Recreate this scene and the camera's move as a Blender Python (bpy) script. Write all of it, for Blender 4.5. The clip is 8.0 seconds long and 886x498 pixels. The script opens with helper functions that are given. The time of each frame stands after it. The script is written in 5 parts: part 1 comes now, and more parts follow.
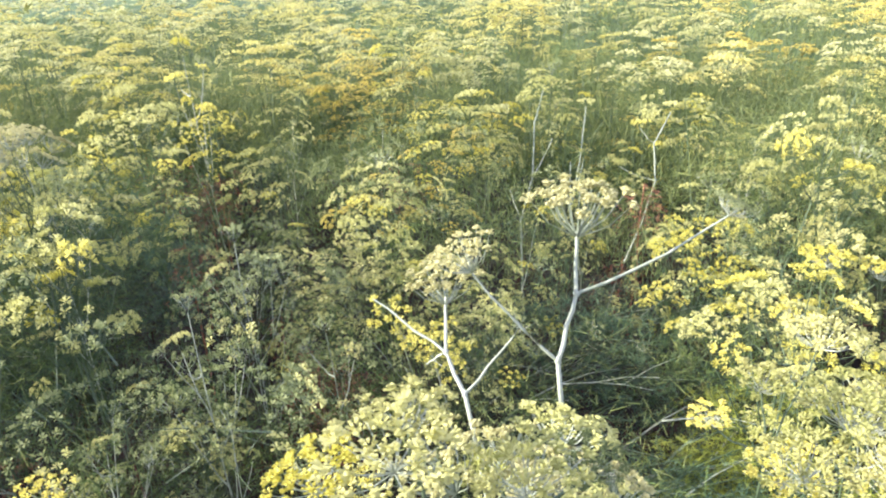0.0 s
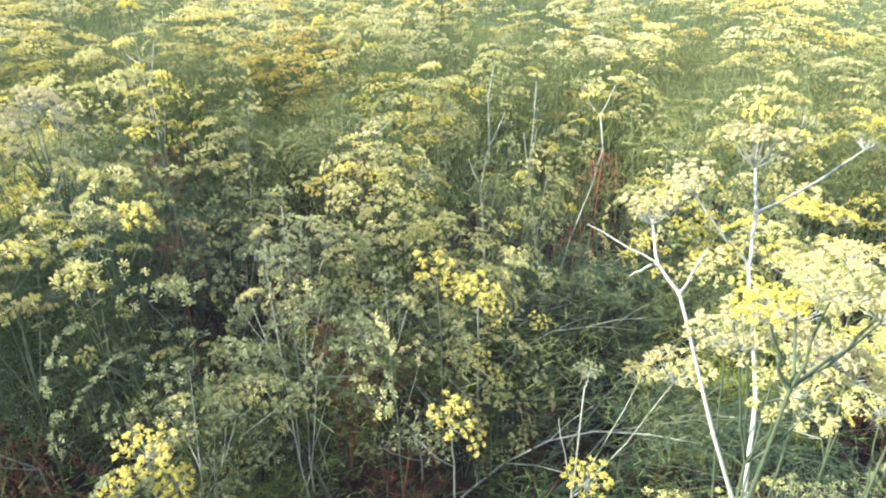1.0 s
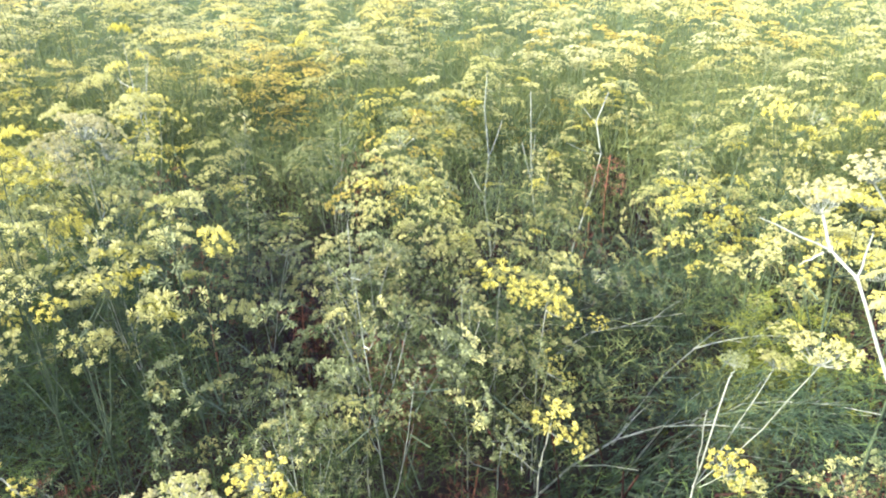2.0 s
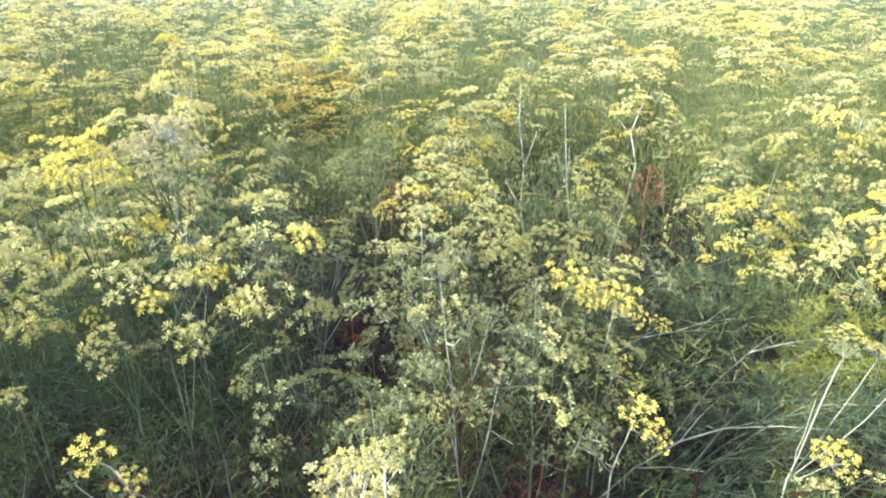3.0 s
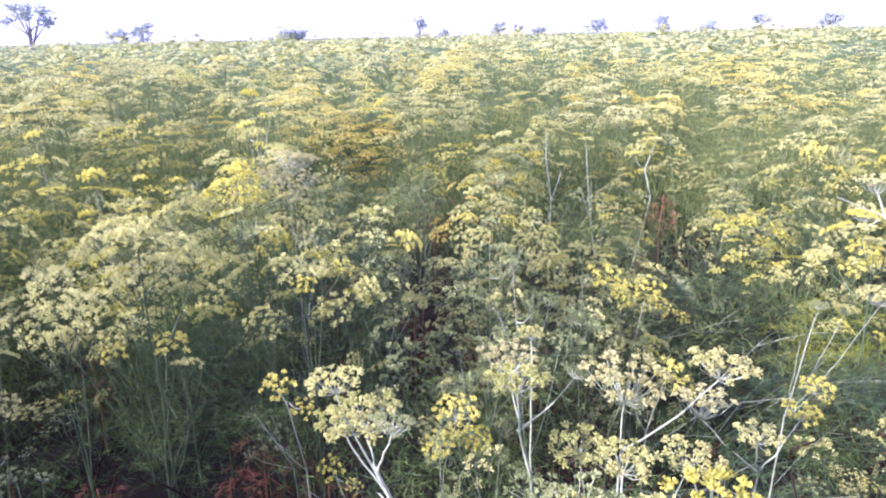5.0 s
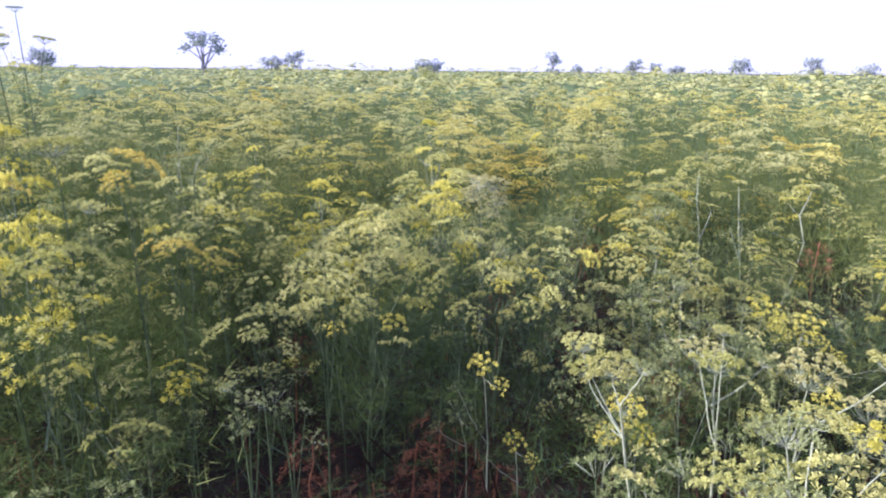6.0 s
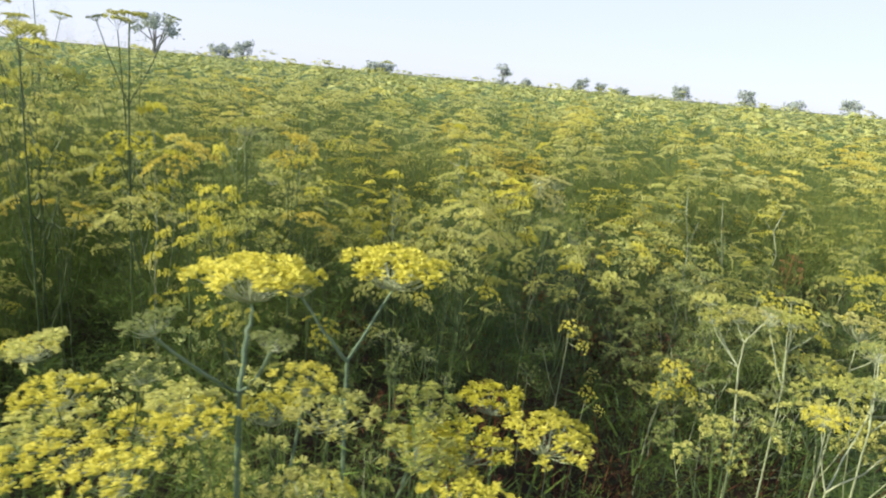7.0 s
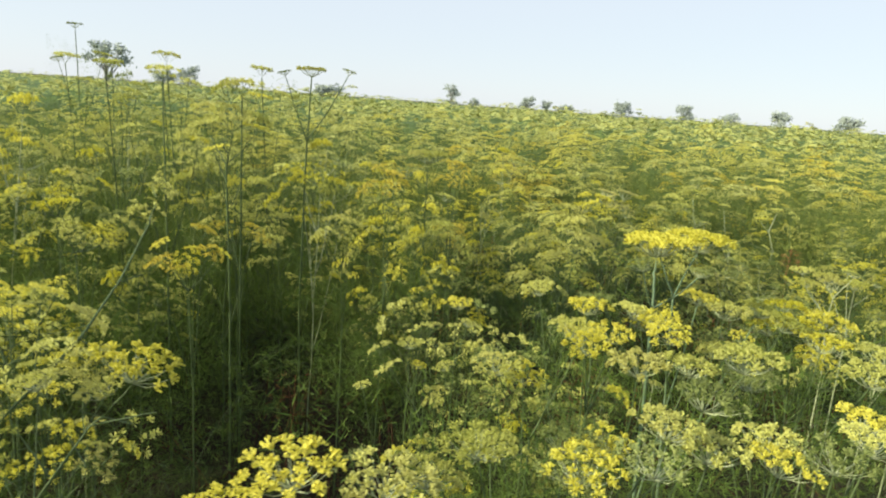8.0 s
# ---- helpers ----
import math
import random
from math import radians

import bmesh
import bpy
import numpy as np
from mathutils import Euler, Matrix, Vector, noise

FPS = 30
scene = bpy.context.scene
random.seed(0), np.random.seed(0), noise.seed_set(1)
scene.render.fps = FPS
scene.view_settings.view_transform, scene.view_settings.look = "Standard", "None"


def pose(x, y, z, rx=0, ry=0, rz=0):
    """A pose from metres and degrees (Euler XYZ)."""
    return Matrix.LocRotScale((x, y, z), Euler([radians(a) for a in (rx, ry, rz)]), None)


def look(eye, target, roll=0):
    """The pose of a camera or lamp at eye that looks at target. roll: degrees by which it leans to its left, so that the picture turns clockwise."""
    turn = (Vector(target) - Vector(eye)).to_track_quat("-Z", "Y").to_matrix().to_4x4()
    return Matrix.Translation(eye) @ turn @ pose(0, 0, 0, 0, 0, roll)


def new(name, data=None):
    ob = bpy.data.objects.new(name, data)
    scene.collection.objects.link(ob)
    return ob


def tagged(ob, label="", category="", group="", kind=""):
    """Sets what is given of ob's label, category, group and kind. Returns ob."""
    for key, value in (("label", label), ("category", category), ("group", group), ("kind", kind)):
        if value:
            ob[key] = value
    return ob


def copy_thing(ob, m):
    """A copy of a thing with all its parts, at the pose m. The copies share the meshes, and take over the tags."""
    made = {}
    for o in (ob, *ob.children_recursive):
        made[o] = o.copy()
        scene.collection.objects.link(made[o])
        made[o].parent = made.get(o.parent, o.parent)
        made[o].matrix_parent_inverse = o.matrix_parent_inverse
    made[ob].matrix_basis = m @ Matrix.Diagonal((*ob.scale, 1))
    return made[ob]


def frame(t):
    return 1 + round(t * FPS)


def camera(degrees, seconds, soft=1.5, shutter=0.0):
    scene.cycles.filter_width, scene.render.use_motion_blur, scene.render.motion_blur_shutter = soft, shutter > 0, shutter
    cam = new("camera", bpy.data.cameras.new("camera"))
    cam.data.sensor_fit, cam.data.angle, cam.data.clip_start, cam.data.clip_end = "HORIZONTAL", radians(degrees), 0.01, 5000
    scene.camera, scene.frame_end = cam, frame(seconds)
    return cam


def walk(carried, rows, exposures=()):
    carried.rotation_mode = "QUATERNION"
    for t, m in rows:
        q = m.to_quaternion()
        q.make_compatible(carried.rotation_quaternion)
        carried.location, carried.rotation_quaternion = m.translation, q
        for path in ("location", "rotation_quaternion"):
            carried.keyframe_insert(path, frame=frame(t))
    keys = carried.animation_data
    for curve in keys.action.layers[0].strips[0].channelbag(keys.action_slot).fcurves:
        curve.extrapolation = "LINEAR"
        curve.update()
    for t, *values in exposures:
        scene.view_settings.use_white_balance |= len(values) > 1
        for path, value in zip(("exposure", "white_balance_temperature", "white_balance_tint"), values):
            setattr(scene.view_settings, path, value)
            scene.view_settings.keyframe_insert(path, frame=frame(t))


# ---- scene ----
cam = camera(69.5, 8.0, soft=2.05, shutter=0.10)
PATH = [
    (0, (0.09, 0.152, 1.692), (-0.014, 1.984, 0.897), -2.7),
    (0.5, (-0.087, 0.124, 1.679), (-0.082, 1.941, 0.843), -1.3),
    (1, (-0.346, 0.017, 1.702), (-0.089, 1.803, 0.839), 0.4),
    (1.2, (-0.42, 0.006, 1.699), (-0.196, 1.8, 0.835), 0.7),
    (1.5, (-0.527, 0.001, 1.695), (-0.245, 1.801, 0.871), 0.9),
    (2, (-0.679, 0.071, 1.696), (-0.252, 1.843, 0.872), -0.8),
    (2.2, (-0.743, 0.093, 1.701), (-0.321, 1.866, 0.876), -1.4),
    (3.3, (-0.911, 0.058, 1.655), (-0.454, 1.851, 0.895), 0.3),
    (3.5, (-0.936, 0.032, 1.66), (-0.444, 1.815, 0.899), 1.1),
    (4, (-1.027, -0.07, 1.673), (-0.527, 1.719, 0.933), 1.2),
    (4.2, (-1.065, -0.122, 1.683), (-0.555, 1.671, 0.959), 1.1),
    (5.3, (-1.26, -0.425, 1.728), (-0.904, 1.444, 1.112), -2.3),
    (5.5, (-1.319, -0.489, 1.746), (-1.037, 1.393, 1.13), -2.4),
    (5.7, (-1.373, -0.57, 1.752), (-1.193, 1.324, 1.138), -1.8),
    (6, (-1.475, -0.647, 1.749), (-1.398, 1.277, 1.21), 0.6),
    (6.2, (-1.561, -0.75, 1.744), (-1.543, 1.173, 1.192), 2.0),
    (6.5, (-1.724, -0.874, 1.749), (-1.525, 1.037, 1.194), 2.1),
    (6.7, (-1.854, -0.953, 1.747), (-1.565, 0.948, 1.194), 2.9),
    (7, (-2.081, -1.023, 1.75), (-1.815, 0.89, 1.233), 5.4),
    (7.2, (-2.27, -1.11, 1.747), (-2.013, 0.826, 1.315), 4.9),
    (7.5, (-2.545, -1.208, 1.745), (-2.234, 0.701, 1.236), 1.9),
    (7.7, (-2.71, -1.33, 1.75), (-2.37, 0.572, 1.232), 4.9),
    (8, (-2.93, -1.495, 1.762), (-2.519, 0.411, 1.316), 4.1),
]
EXPOSURES = [(0, 1.70, 5460, 28), (1, 1.82, 5360, 31), (2, 1.90, 5360, 29), (3.5, 1.78, 5340, 31), (4.2, 1.75, 5210, 35), (5.3, 1.53, 5060, 51), (6, 1.02, 5250, 34), (6.2, 0.70, 5520, 26), (6.5, 0.63, 5900, 15), (7, 0.74, 6480, 2), (7.5, 0.55, 6850, -3), (8, 0.64, 7200, -8)]
walk(cam, [(t, look(eye, target, roll)) for t, eye, target, roll in PATH], EXPOSURES)

# ---- sky and sun ----
SUN = Vector((-0.93, -0.15, 0.42)).normalized()
world = bpy.data.worlds.new("sky")
scene.world = world
world.use_nodes = True
wn = world.node_tree.nodes
sky = wn.new("ShaderNodeTexSky")
sky.sky_type, sky.sun_disc = "NISHITA", False
sky.sun_elevation, sky.sun_rotation = math.asin(SUN.z), math.atan2(SUN.x, SUN.y)
sky.air_density, sky.dust_density, sky.ozone_density = 1.0, 0.3, 3.0
wn["Background"].inputs["Strength"].default_value = 0.10
haze = wn.new("ShaderNodeMix")
haze.data_type = "RGBA"
haze.inputs["Factor"].default_value = 0.80
haze.inputs["B"].default_value = (5.7, 5.75, 7.6, 1)
world.node_tree.links.new(sky.outputs[0], haze.inputs["A"])
world.node_tree.links.new(haze.outputs["Result"], wn["Background"].inputs[0])
sun = new("sun", bpy.data.lights.new("sun", "SUN"))
sun.data.energy, sun.data.angle, sun.data.color = 4.6, radians(1.0), (1.0, 0.90, 0.70)
sun.matrix_world = look(SUN * 50, (0, 0, 0))


# ---- materials ----
def material(name, dark, light, grain=60.0, patch=3.0, rough=0.75, through_light=0.0, bump=0.0, by_object=0.0, by_piece=0.0, stain=None):
    """Two colours mixed by grain, patches and per-object chance, with optional translucency and a stain colour."""
    m = bpy.data.materials.new(name)
    m.use_nodes = True
    n, k = m.node_tree.nodes, m.node_tree.links
    b = n["Principled BSDF"]
    b.inputs["Roughness"].default_value = rough
    b.inputs["Specular IOR Level"].default_value = 0.25
    place = n.new("ShaderNodeNewGeometry")

    def cloud(scale, detail):
        t = n.new("ShaderNodeTexNoise")
        t.inputs["Scale"].default_value, t.inputs["Detail"].default_value = scale, detail
        k.new(place.outputs["Position"], t.inputs["Vector"])
        return t.outputs["Fac"]

    def calc(op, a, c):
        q = n.new("ShaderNodeMath")
        q.operation = op
        for i, v in enumerate((a, c)):
            if isinstance(v, (int, float)):
                q.inputs[i].default_value = v
            else:
                k.new(v, q.inputs[i])
        return q.outputs[0]

    fine, broad = cloud(grain, 3.0), cloud(patch, 2.0)
    value = calc("ADD", calc("MULTIPLY", fine, 0.8), calc("MULTIPLY", broad, 1.2))
    value = calc("SUBTRACT", value, 0.5)
    if by_object:
        info = n.new("ShaderNodeObjectInfo")
        value = calc("ADD", value, calc("MULTIPLY", calc("SUBTRACT", info.outputs["Random"], 0.5), by_object))
    if by_piece:
        value = calc("ADD", value, calc("MULTIPLY", calc("SUBTRACT", place.outputs["Random Per Island"], 0.5), by_piece))
    ramp = n.new("ShaderNodeValToRGB")
    ramp.color_ramp.elements[0].color, ramp.color_ramp.elements[1].color = (*dark, 1), (*light, 1)
    ramp.color_ramp.elements[0].position, ramp.color_ramp.elements[1].position = 0.1, 0.9
    k.new(value, ramp.inputs[0])
    colour = ramp.outputs[0]
    if stain:
        blot = n.new("ShaderNodeMix")
        blot.data_type = "RGBA"
        blot.inputs["B"].default_value = (*stain, 1)
        mask = n.new("ShaderNodeValToRGB")
        mask.color_ramp.elements[0].position, mask.color_ramp.elements[1].position = 0.5, 0.68
        k.new(cloud(patch * 1.7 + 0.31, 4.0), mask.inputs[0])
        k.new(mask.outputs[0], blot.inputs["Factor"])
        k.new(colour, blot.inputs["A"])
        colour = blot.outputs["Result"]
    k.new(colour, b.inputs["Base Color"])
    if bump:
        bp = n.new("ShaderNodeBump")
        bp.inputs["Strength"].default_value, bp.inputs["Distance"].default_value = bump, 0.01
        k.new(fine, bp.inputs["Height"])
        k.new(bp.outputs[0], b.inputs["Normal"])
    if through_light:
        tr = n.new("ShaderNodeBsdfTranslucent")
        k.new(colour, tr.inputs["Color"])
        mix = n.new("ShaderNodeMixShader")
        mix.inputs[0].default_value = through_light
        k.new(b.outputs[0], mix.inputs[1])
        k.new(tr.outputs[0], mix.inputs[2])
        k.new(mix.outputs[0], n["Material Output"].inputs["Surface"])
    return m


STALK = material("fennel_stalk", (0.20, 0.24, 0.13), (0.46, 0.49, 0.33), 90, 4, 0.55, by_object=0.3, bump=0.2)
STALK_FRESH = material("fresh_fennel_stalk", (0.09, 0.14, 0.085), (0.22, 0.29, 0.19), 90, 4, 0.55, by_object=0.3, bump=0.2)
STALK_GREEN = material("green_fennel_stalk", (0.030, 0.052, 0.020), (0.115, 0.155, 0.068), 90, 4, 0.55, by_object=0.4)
BLOOM = material("yellow_blossom", (0.50, 0.47, 0.05), (0.82, 0.76, 0.17), 120, 2, 0.8, 0.4, by_object=0.5, by_piece=0.5)
CREAM = material("cream_blossom", (0.40, 0.39, 0.13), (0.72, 0.69, 0.31), 120, 2, 0.8, 0.35, by_object=0.4, by_piece=0.4)
PALE = material("fading_blossom", (0.35, 0.37, 0.085), (0.68, 0.67, 0.23), 120, 2, 0.8, 0.35, by_object=0.6, by_piece=0.4, stain=(0.52, 0.50, 0.17))
SEED = material("green_seed_head", (0.16, 0.20, 0.06), (0.37, 0.41, 0.155), 120, 2, 0.8, 0.3, by_object=0.6, by_piece=0.5)
GOLD = material("golden_blossom", (0.46, 0.38, 0.05), (0.79, 0.67, 0.16), 120, 2, 0.8, 0.4, by_object=0.5, by_piece=0.5)
# dark green that also stands in for shade low in the stand
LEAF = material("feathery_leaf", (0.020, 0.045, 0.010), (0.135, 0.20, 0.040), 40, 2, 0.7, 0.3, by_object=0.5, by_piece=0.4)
LIME = material("lime_leaf", (0.17, 0.22, 0.020), (0.42, 0.46, 0.060), 40, 2, 0.7, 0.4, by_piece=0.5)
RUST = material("rusty_leaf", (0.16, 0.062, 0.026), (0.42, 0.19, 0.10), 50, 3, 0.85, 0.25, by_piece=0.6)
# dead-leaf brown, darkened further to stand in for shade near the soil
DRY = material("shade_darkened_dead_leaf", (0.022, 0.011, 0.007), (0.11, 0.048, 0.026), 50, 3, 0.85, 0.2, by_object=0.4, by_piece=0.6)
GREY_LEAF = material("grey_green_leaf", (0.028, 0.064, 0.030), (0.13, 0.20, 0.085), 40, 2, 0.7, 0.3, by_piece=0.5)
SOIL = material("soil", (0.010, 0.008, 0.006), (0.036, 0.026, 0.018), 30, 1.5, 0.95, bump=0.8, stain=(0.04, 0.032, 0.02))
CANOPY = material("field_foliage", (0.034, 0.066, 0.020), (0.14, 0.20, 0.055), 9, 0.5, 0.9, bump=0.6)
# lighter copy of LEAF: sun on top leaves and far veil put into colour
MID_LEAF = material("field_leaf", (0.055, 0.088, 0.020), (0.24, 0.28, 0.072), 30, 1.2, 0.75, 0.35, by_piece=0.6)
FAR_BLOOM = material("distant_blossom", (0.40, 0.38, 0.07), (0.80, 0.75, 0.22), 14, 2.2, 0.85, 0.35, by_piece=0.4, stain=(0.62, 0.56, 0.17))
FAR_PALE = material("distant_green_umbel", (0.32, 0.34, 0.095), (0.68, 0.67, 0.27), 14, 2.2, 0.85, 0.35, by_piece=0.4)
FAR_FIELD = material("distant_flowering_field", (0.27, 0.31, 0.09), (0.62, 0.63, 0.24), 6, 0.9, 0.85, 0.2, stain=(0.52, 0.48, 0.15))
# skyline trees: distance haze is mixed into these pale greys
HAZED_BARK = material("bark", (0.18, 0.17, 0.17), (0.32, 0.31, 0.30), 8, 1, 0.9, bump=0.6)
HAZED_CROWN = material("hazed_tree_leaf", (0.31, 0.35, 0.33), (0.45, 0.49, 0.46), 2, 0.3, 0.8, 0.2)


# ---- mesh building ----
class Shape:
    """Gathers vertices and faces of one mesh."""

    def __init__(self):
        self.v, self.f, self.m = [], [], []

    def add(self, vs, fs, mat=0):
        o = len(self.v)
        self.v.extend(vs)
        self.f.extend(tuple(i + o for i in q) for q in fs)
        self.m.extend([mat] * len(fs))

    def tube(self, pts, r0, r1, sides=5, mat=0):
        n = len(pts)
        vs, fs = [], []
        for i, p in enumerate(pts):
            d = (pts[min(i + 1, n - 1)] - pts[max(i - 1, 0)]).normalized()
            a = d.orthogonal().normalized()
            c = d.cross(a)
            r = r0 + (r1 - r0) * i / (n - 1)
            for s in range(sides):
                w = 2 * math.pi * s / sides
                vs.append(p + (a * math.cos(w) + c * math.sin(w)) * r)
        for i in range(n - 1):
            for s in range(sides):
                t = (s + 1) % sides
                fs.append((i * sides + s, i * sides + t, (i + 1) * sides + t, (i + 1) * sides + s))
        self.add(vs, fs, mat)

    def thread(self, a, b, w, rnd, mat=0):
        s = (b - a).cross(Vector((rnd.uniform(-1, 1), rnd.uniform(-1, 1), rnd.uniform(-1, 1))))
        s = s.normalized() * w if s.length > 1e-9 else Vector((w, 0, 0))
        self.add([a - s, a + s, b], [(0, 1, 2)], mat)

    def bead(self, c, axis, length, r, mat=0):
        a = axis.orthogonal().normalized()
        b = axis.cross(a)
        self.add([c - axis * length, c + a * r, c + b * r, c - a * r, c - b * r, c + axis * length],
                 [(0, 2, 1), (0, 3, 2), (0, 4, 3), (0, 1, 4), (5, 1, 2), (5, 2, 3), (5, 3, 4), (5, 4, 1)], mat)

    def floret_ball(self, c, out, size, count, width, rnd, mat=0):
        """A tuft of flat florets that spread from c over the half space round out."""
        a = out.orthogonal().normalized()
        b = out.cross(a)
        turn = rnd.uniform(0, 6.3)
        for j in range(count):
            w = turn + j * 2.39996
            q = math.sqrt((j + 0.35) / count)
            way = (out * (1.15 - 0.95 * q) + (a * math.cos(w) + b * math.sin(w)) * q).normalized()
            tip = c + way * size * rnd.uniform(0.8, 1.2)
            side = way.cross(Vector((rnd.uniform(-1, 1), rnd.uniform(-1, 1), rnd.uniform(-1, 1))))
            side = side.normalized() * width * rnd.uniform(0.7, 1.2) if side.length > 1e-6 else a * width
            self.add([c + way * size * 0.1, tip - side, tip + side], [(0, 1, 2)], mat)

    def chip(self, c, axis, length, r, mat=0):
        a = axis.orthogonal().normalized()
        b = axis.cross(a)
        self.add([c, c + axis * length + a * r, c + axis * length - a * r * 0.5 + b * r * 0.87, c + axis * length - a * r * 0.5 - b * r * 0.87],
                 [(0, 2, 1), (0, 3, 2), (0, 1, 3), (1, 2, 3)], mat)

    def mesh(self, name, *mats, smooth=False):
        me = bpy.data.meshes.new(name)
        me.from_pydata([tuple(p) for p in self.v], [], self.f)
        for q in mats:
            me.materials.append(q)
        me.polygons.foreach_set("material_index", self.m)
        if smooth:
            me.polygons.foreach_set("use_smooth", [True] * len(self.f))
        me.update()
        return me


def part(name, me, parent, m=None, label=""):
    ob = new(name, me)
    ob.parent = parent
    if m is not None:
        ob.matrix_basis = m
    return tagged(ob, label) if label else ob


def bent(a, b, sag, rnd, steps=5, jitter=0.006):
    """A bowed way from a to b."""
    out = []
    for i in range(steps + 1):
        s = i / steps
        p = a.lerp(b, s) + Vector((0, 0, sag * 4 * s * (1 - s)))
        if 0 < i < steps:
            p += Vector((rnd.uniform(-jitter, jitter), rnd.uniform(-jitter, jitter), 0))
        out.append(p)
    return out


def aim(p, axis, size=1.0, spin=0.0, flat=1.0):
    """The pose of a part that stands at p with its z along axis."""
    q = Vector((0, 0, 1)).rotation_difference(axis.normalized())
    return Matrix.LocRotScale(p, q @ Euler((0, 0, spin)).to_quaternion(), (size, size, size * flat))


# ---- fennel: umbels 0.1 m across, leaves 0.3 m long, shared by all plants ----
def umbel_mesh(kind, seed, fine=False):
    rnd = random.Random(seed)
    s = Shape()
    n = rnd.randint(22, 26) if fine else rnd.randint(13, 16)
    seedy, wide_open = kind == "seed", kind == "open"
    if kind == "broad":
        n = rnd.randint(40, 44)
    if kind == "seed" and not fine:
        n = rnd.randint(10, 12)
    dome = rnd.uniform(0.001, 0.007) if fine else rnd.uniform(0.003, 0.010)
    for i in range(n):
        r = 0.047 * math.sqrt((i + 0.6) / n) * rnd.uniform(0.88, 1.1)
        w = i * 2.39996 + rnd.uniform(-0.3, 0.3)
        end = Vector((r * math.cos(w), r * math.sin(w), (0.052 if wide_open else 0.036) - dome * (r / 0.047) ** 2 + rnd.uniform(-0.003, 0.003)))
        mid = Vector((end.x * 0.6, end.y * 0.6, end.z * 0.42))
        if fine:
            s.tube([Vector((0, 0, 0)), mid, end], 0.0008, 0.0005, 3, 0)
        else:
            s.thread(end, Vector((0, 0, 0)), 0.0008, rnd, 0)
        out = (end - mid * 0.75).normalized()
        if not fine:
            s.floret_ball(end, (out + Vector((0, 0, 0.5))).normalized(), rnd.uniform(0.8, 1.2) * (0.0105 if seedy else 0.0110), 10 if seedy else 15, 0.0020 if seedy else 0.0023, rnd, 1)
            continue
        across = out.orthogonal().normalized()
        other = out.cross(across)
        size = rnd.uniform(0.8, 1.2) * (0.0068 if wide_open else 0.0086)
        s.bead(end + out * 0.001, out, size * 0.5, size * 0.45, 1)
        for j in range(19):
            a = j * 2.39996 + rnd.random()
            q = math.sqrt((j + 0.4) / 19)
            way = (out * (1.1 - 0.75 * q) + (across * math.cos(a) + other * math.sin(a)) * q).normalized()
            tip = end + way * size * rnd.uniform(0.85, 1.25)
            if j % 3:
                s.thread(tip, end, rnd.uniform(0.0013, 0.0019) * (0.7 if seedy else 1.0), rnd, 1)
            else:
                s.chip(tip - way * 0.004, way, 0.0052, 0.0016 if seedy else 0.0020, 1)
    return s.mesh("umbel", STALK if fine or seedy else STALK_GREEN, {"bloom": BLOOM, "pale": PALE, "seed": SEED, "open": CREAM, "broad": BLOOM, "gold": GOLD}[kind])


def leaf_mesh(seed, mat, size=0.3, threads=70, droop=0.06):
    rnd = random.Random(seed)
    s = Shape()
    spine = [Vector((size * i / 5, 0, size * 0.25 * math.sin(i / 5 * 2.2) - droop * (i / 5) ** 2)) for i in range(6)]
    s.tube(spine, 0.0013, 0.0004, 3, 0)
    for i in range(threads // 9):
        u = rnd.uniform(0.2, 1.0) * 4.99
        p = spine[int(u)].lerp(spine[int(u) + 1], u % 1)
        w = size * 0.40 * (1.15 - u / 6) * rnd.uniform(0.5, 1.2)
        rib = Vector((rnd.uniform(0.1, 0.5) * w, (1 if i % 2 else -1) * w * rnd.uniform(0.5, 1), rnd.uniform(-0.35, 0.35) * w))
        s.thread(p, p + rib, 0.0006, rnd, 1)
        for j in range(8):
            a = p + rib * rnd.uniform(0.15, 1.0)
            s.thread(a, a + Vector((rnd.uniform(-0.2, 1), rnd.uniform(-1, 1), rnd.uniform(-0.8, 0.8))).normalized() * size * rnd.uniform(0.07, 0.13), rnd.uniform(0.0007, 0.0012), rnd, 1)
    return s.mesh("leaf", DRY if mat is RUST else STALK_GREEN, mat)


UMBELS = {k: [umbel_mesh(k, 10 * i + j) for j in range(4)] for i, k in enumerate(("bloom", "pale", "seed", "gold"))}
FINE_UMBELS = {k: [umbel_mesh(k, 100 + 10 * i + j, True) for j in range(3)] for i, k in enumerate(("bloom", "pale", "seed", "open", "broad"))}
LEAVES = [leaf_mesh(200 + j, LEAF, 0.32 + 0.03 * j, 120) for j in range(5)]
DEAD_LEAVES = [leaf_mesh(220 + j, RUST, 0.20, 110, 0.16) for j in range(3)]
GREY_LEAVES = [leaf_mesh(230 + j, GREY_LEAF, 0.34, 130) for j in range(3)]
LIME_LEAVES = [leaf_mesh(240 + j, LIME, 0.26, 150) for j in range(3)]
LOOKS = {
    "bloom": "fennel plant in full yellow flower on pale green stalks",
    "pale": "fennel plant with fading greenish yellow umbels among the field",
    "seed": "fennel plant gone to grey-green seed heads on branched stalks",
    "gold": "bushy fennel plant in deep golden yellow flower",
}


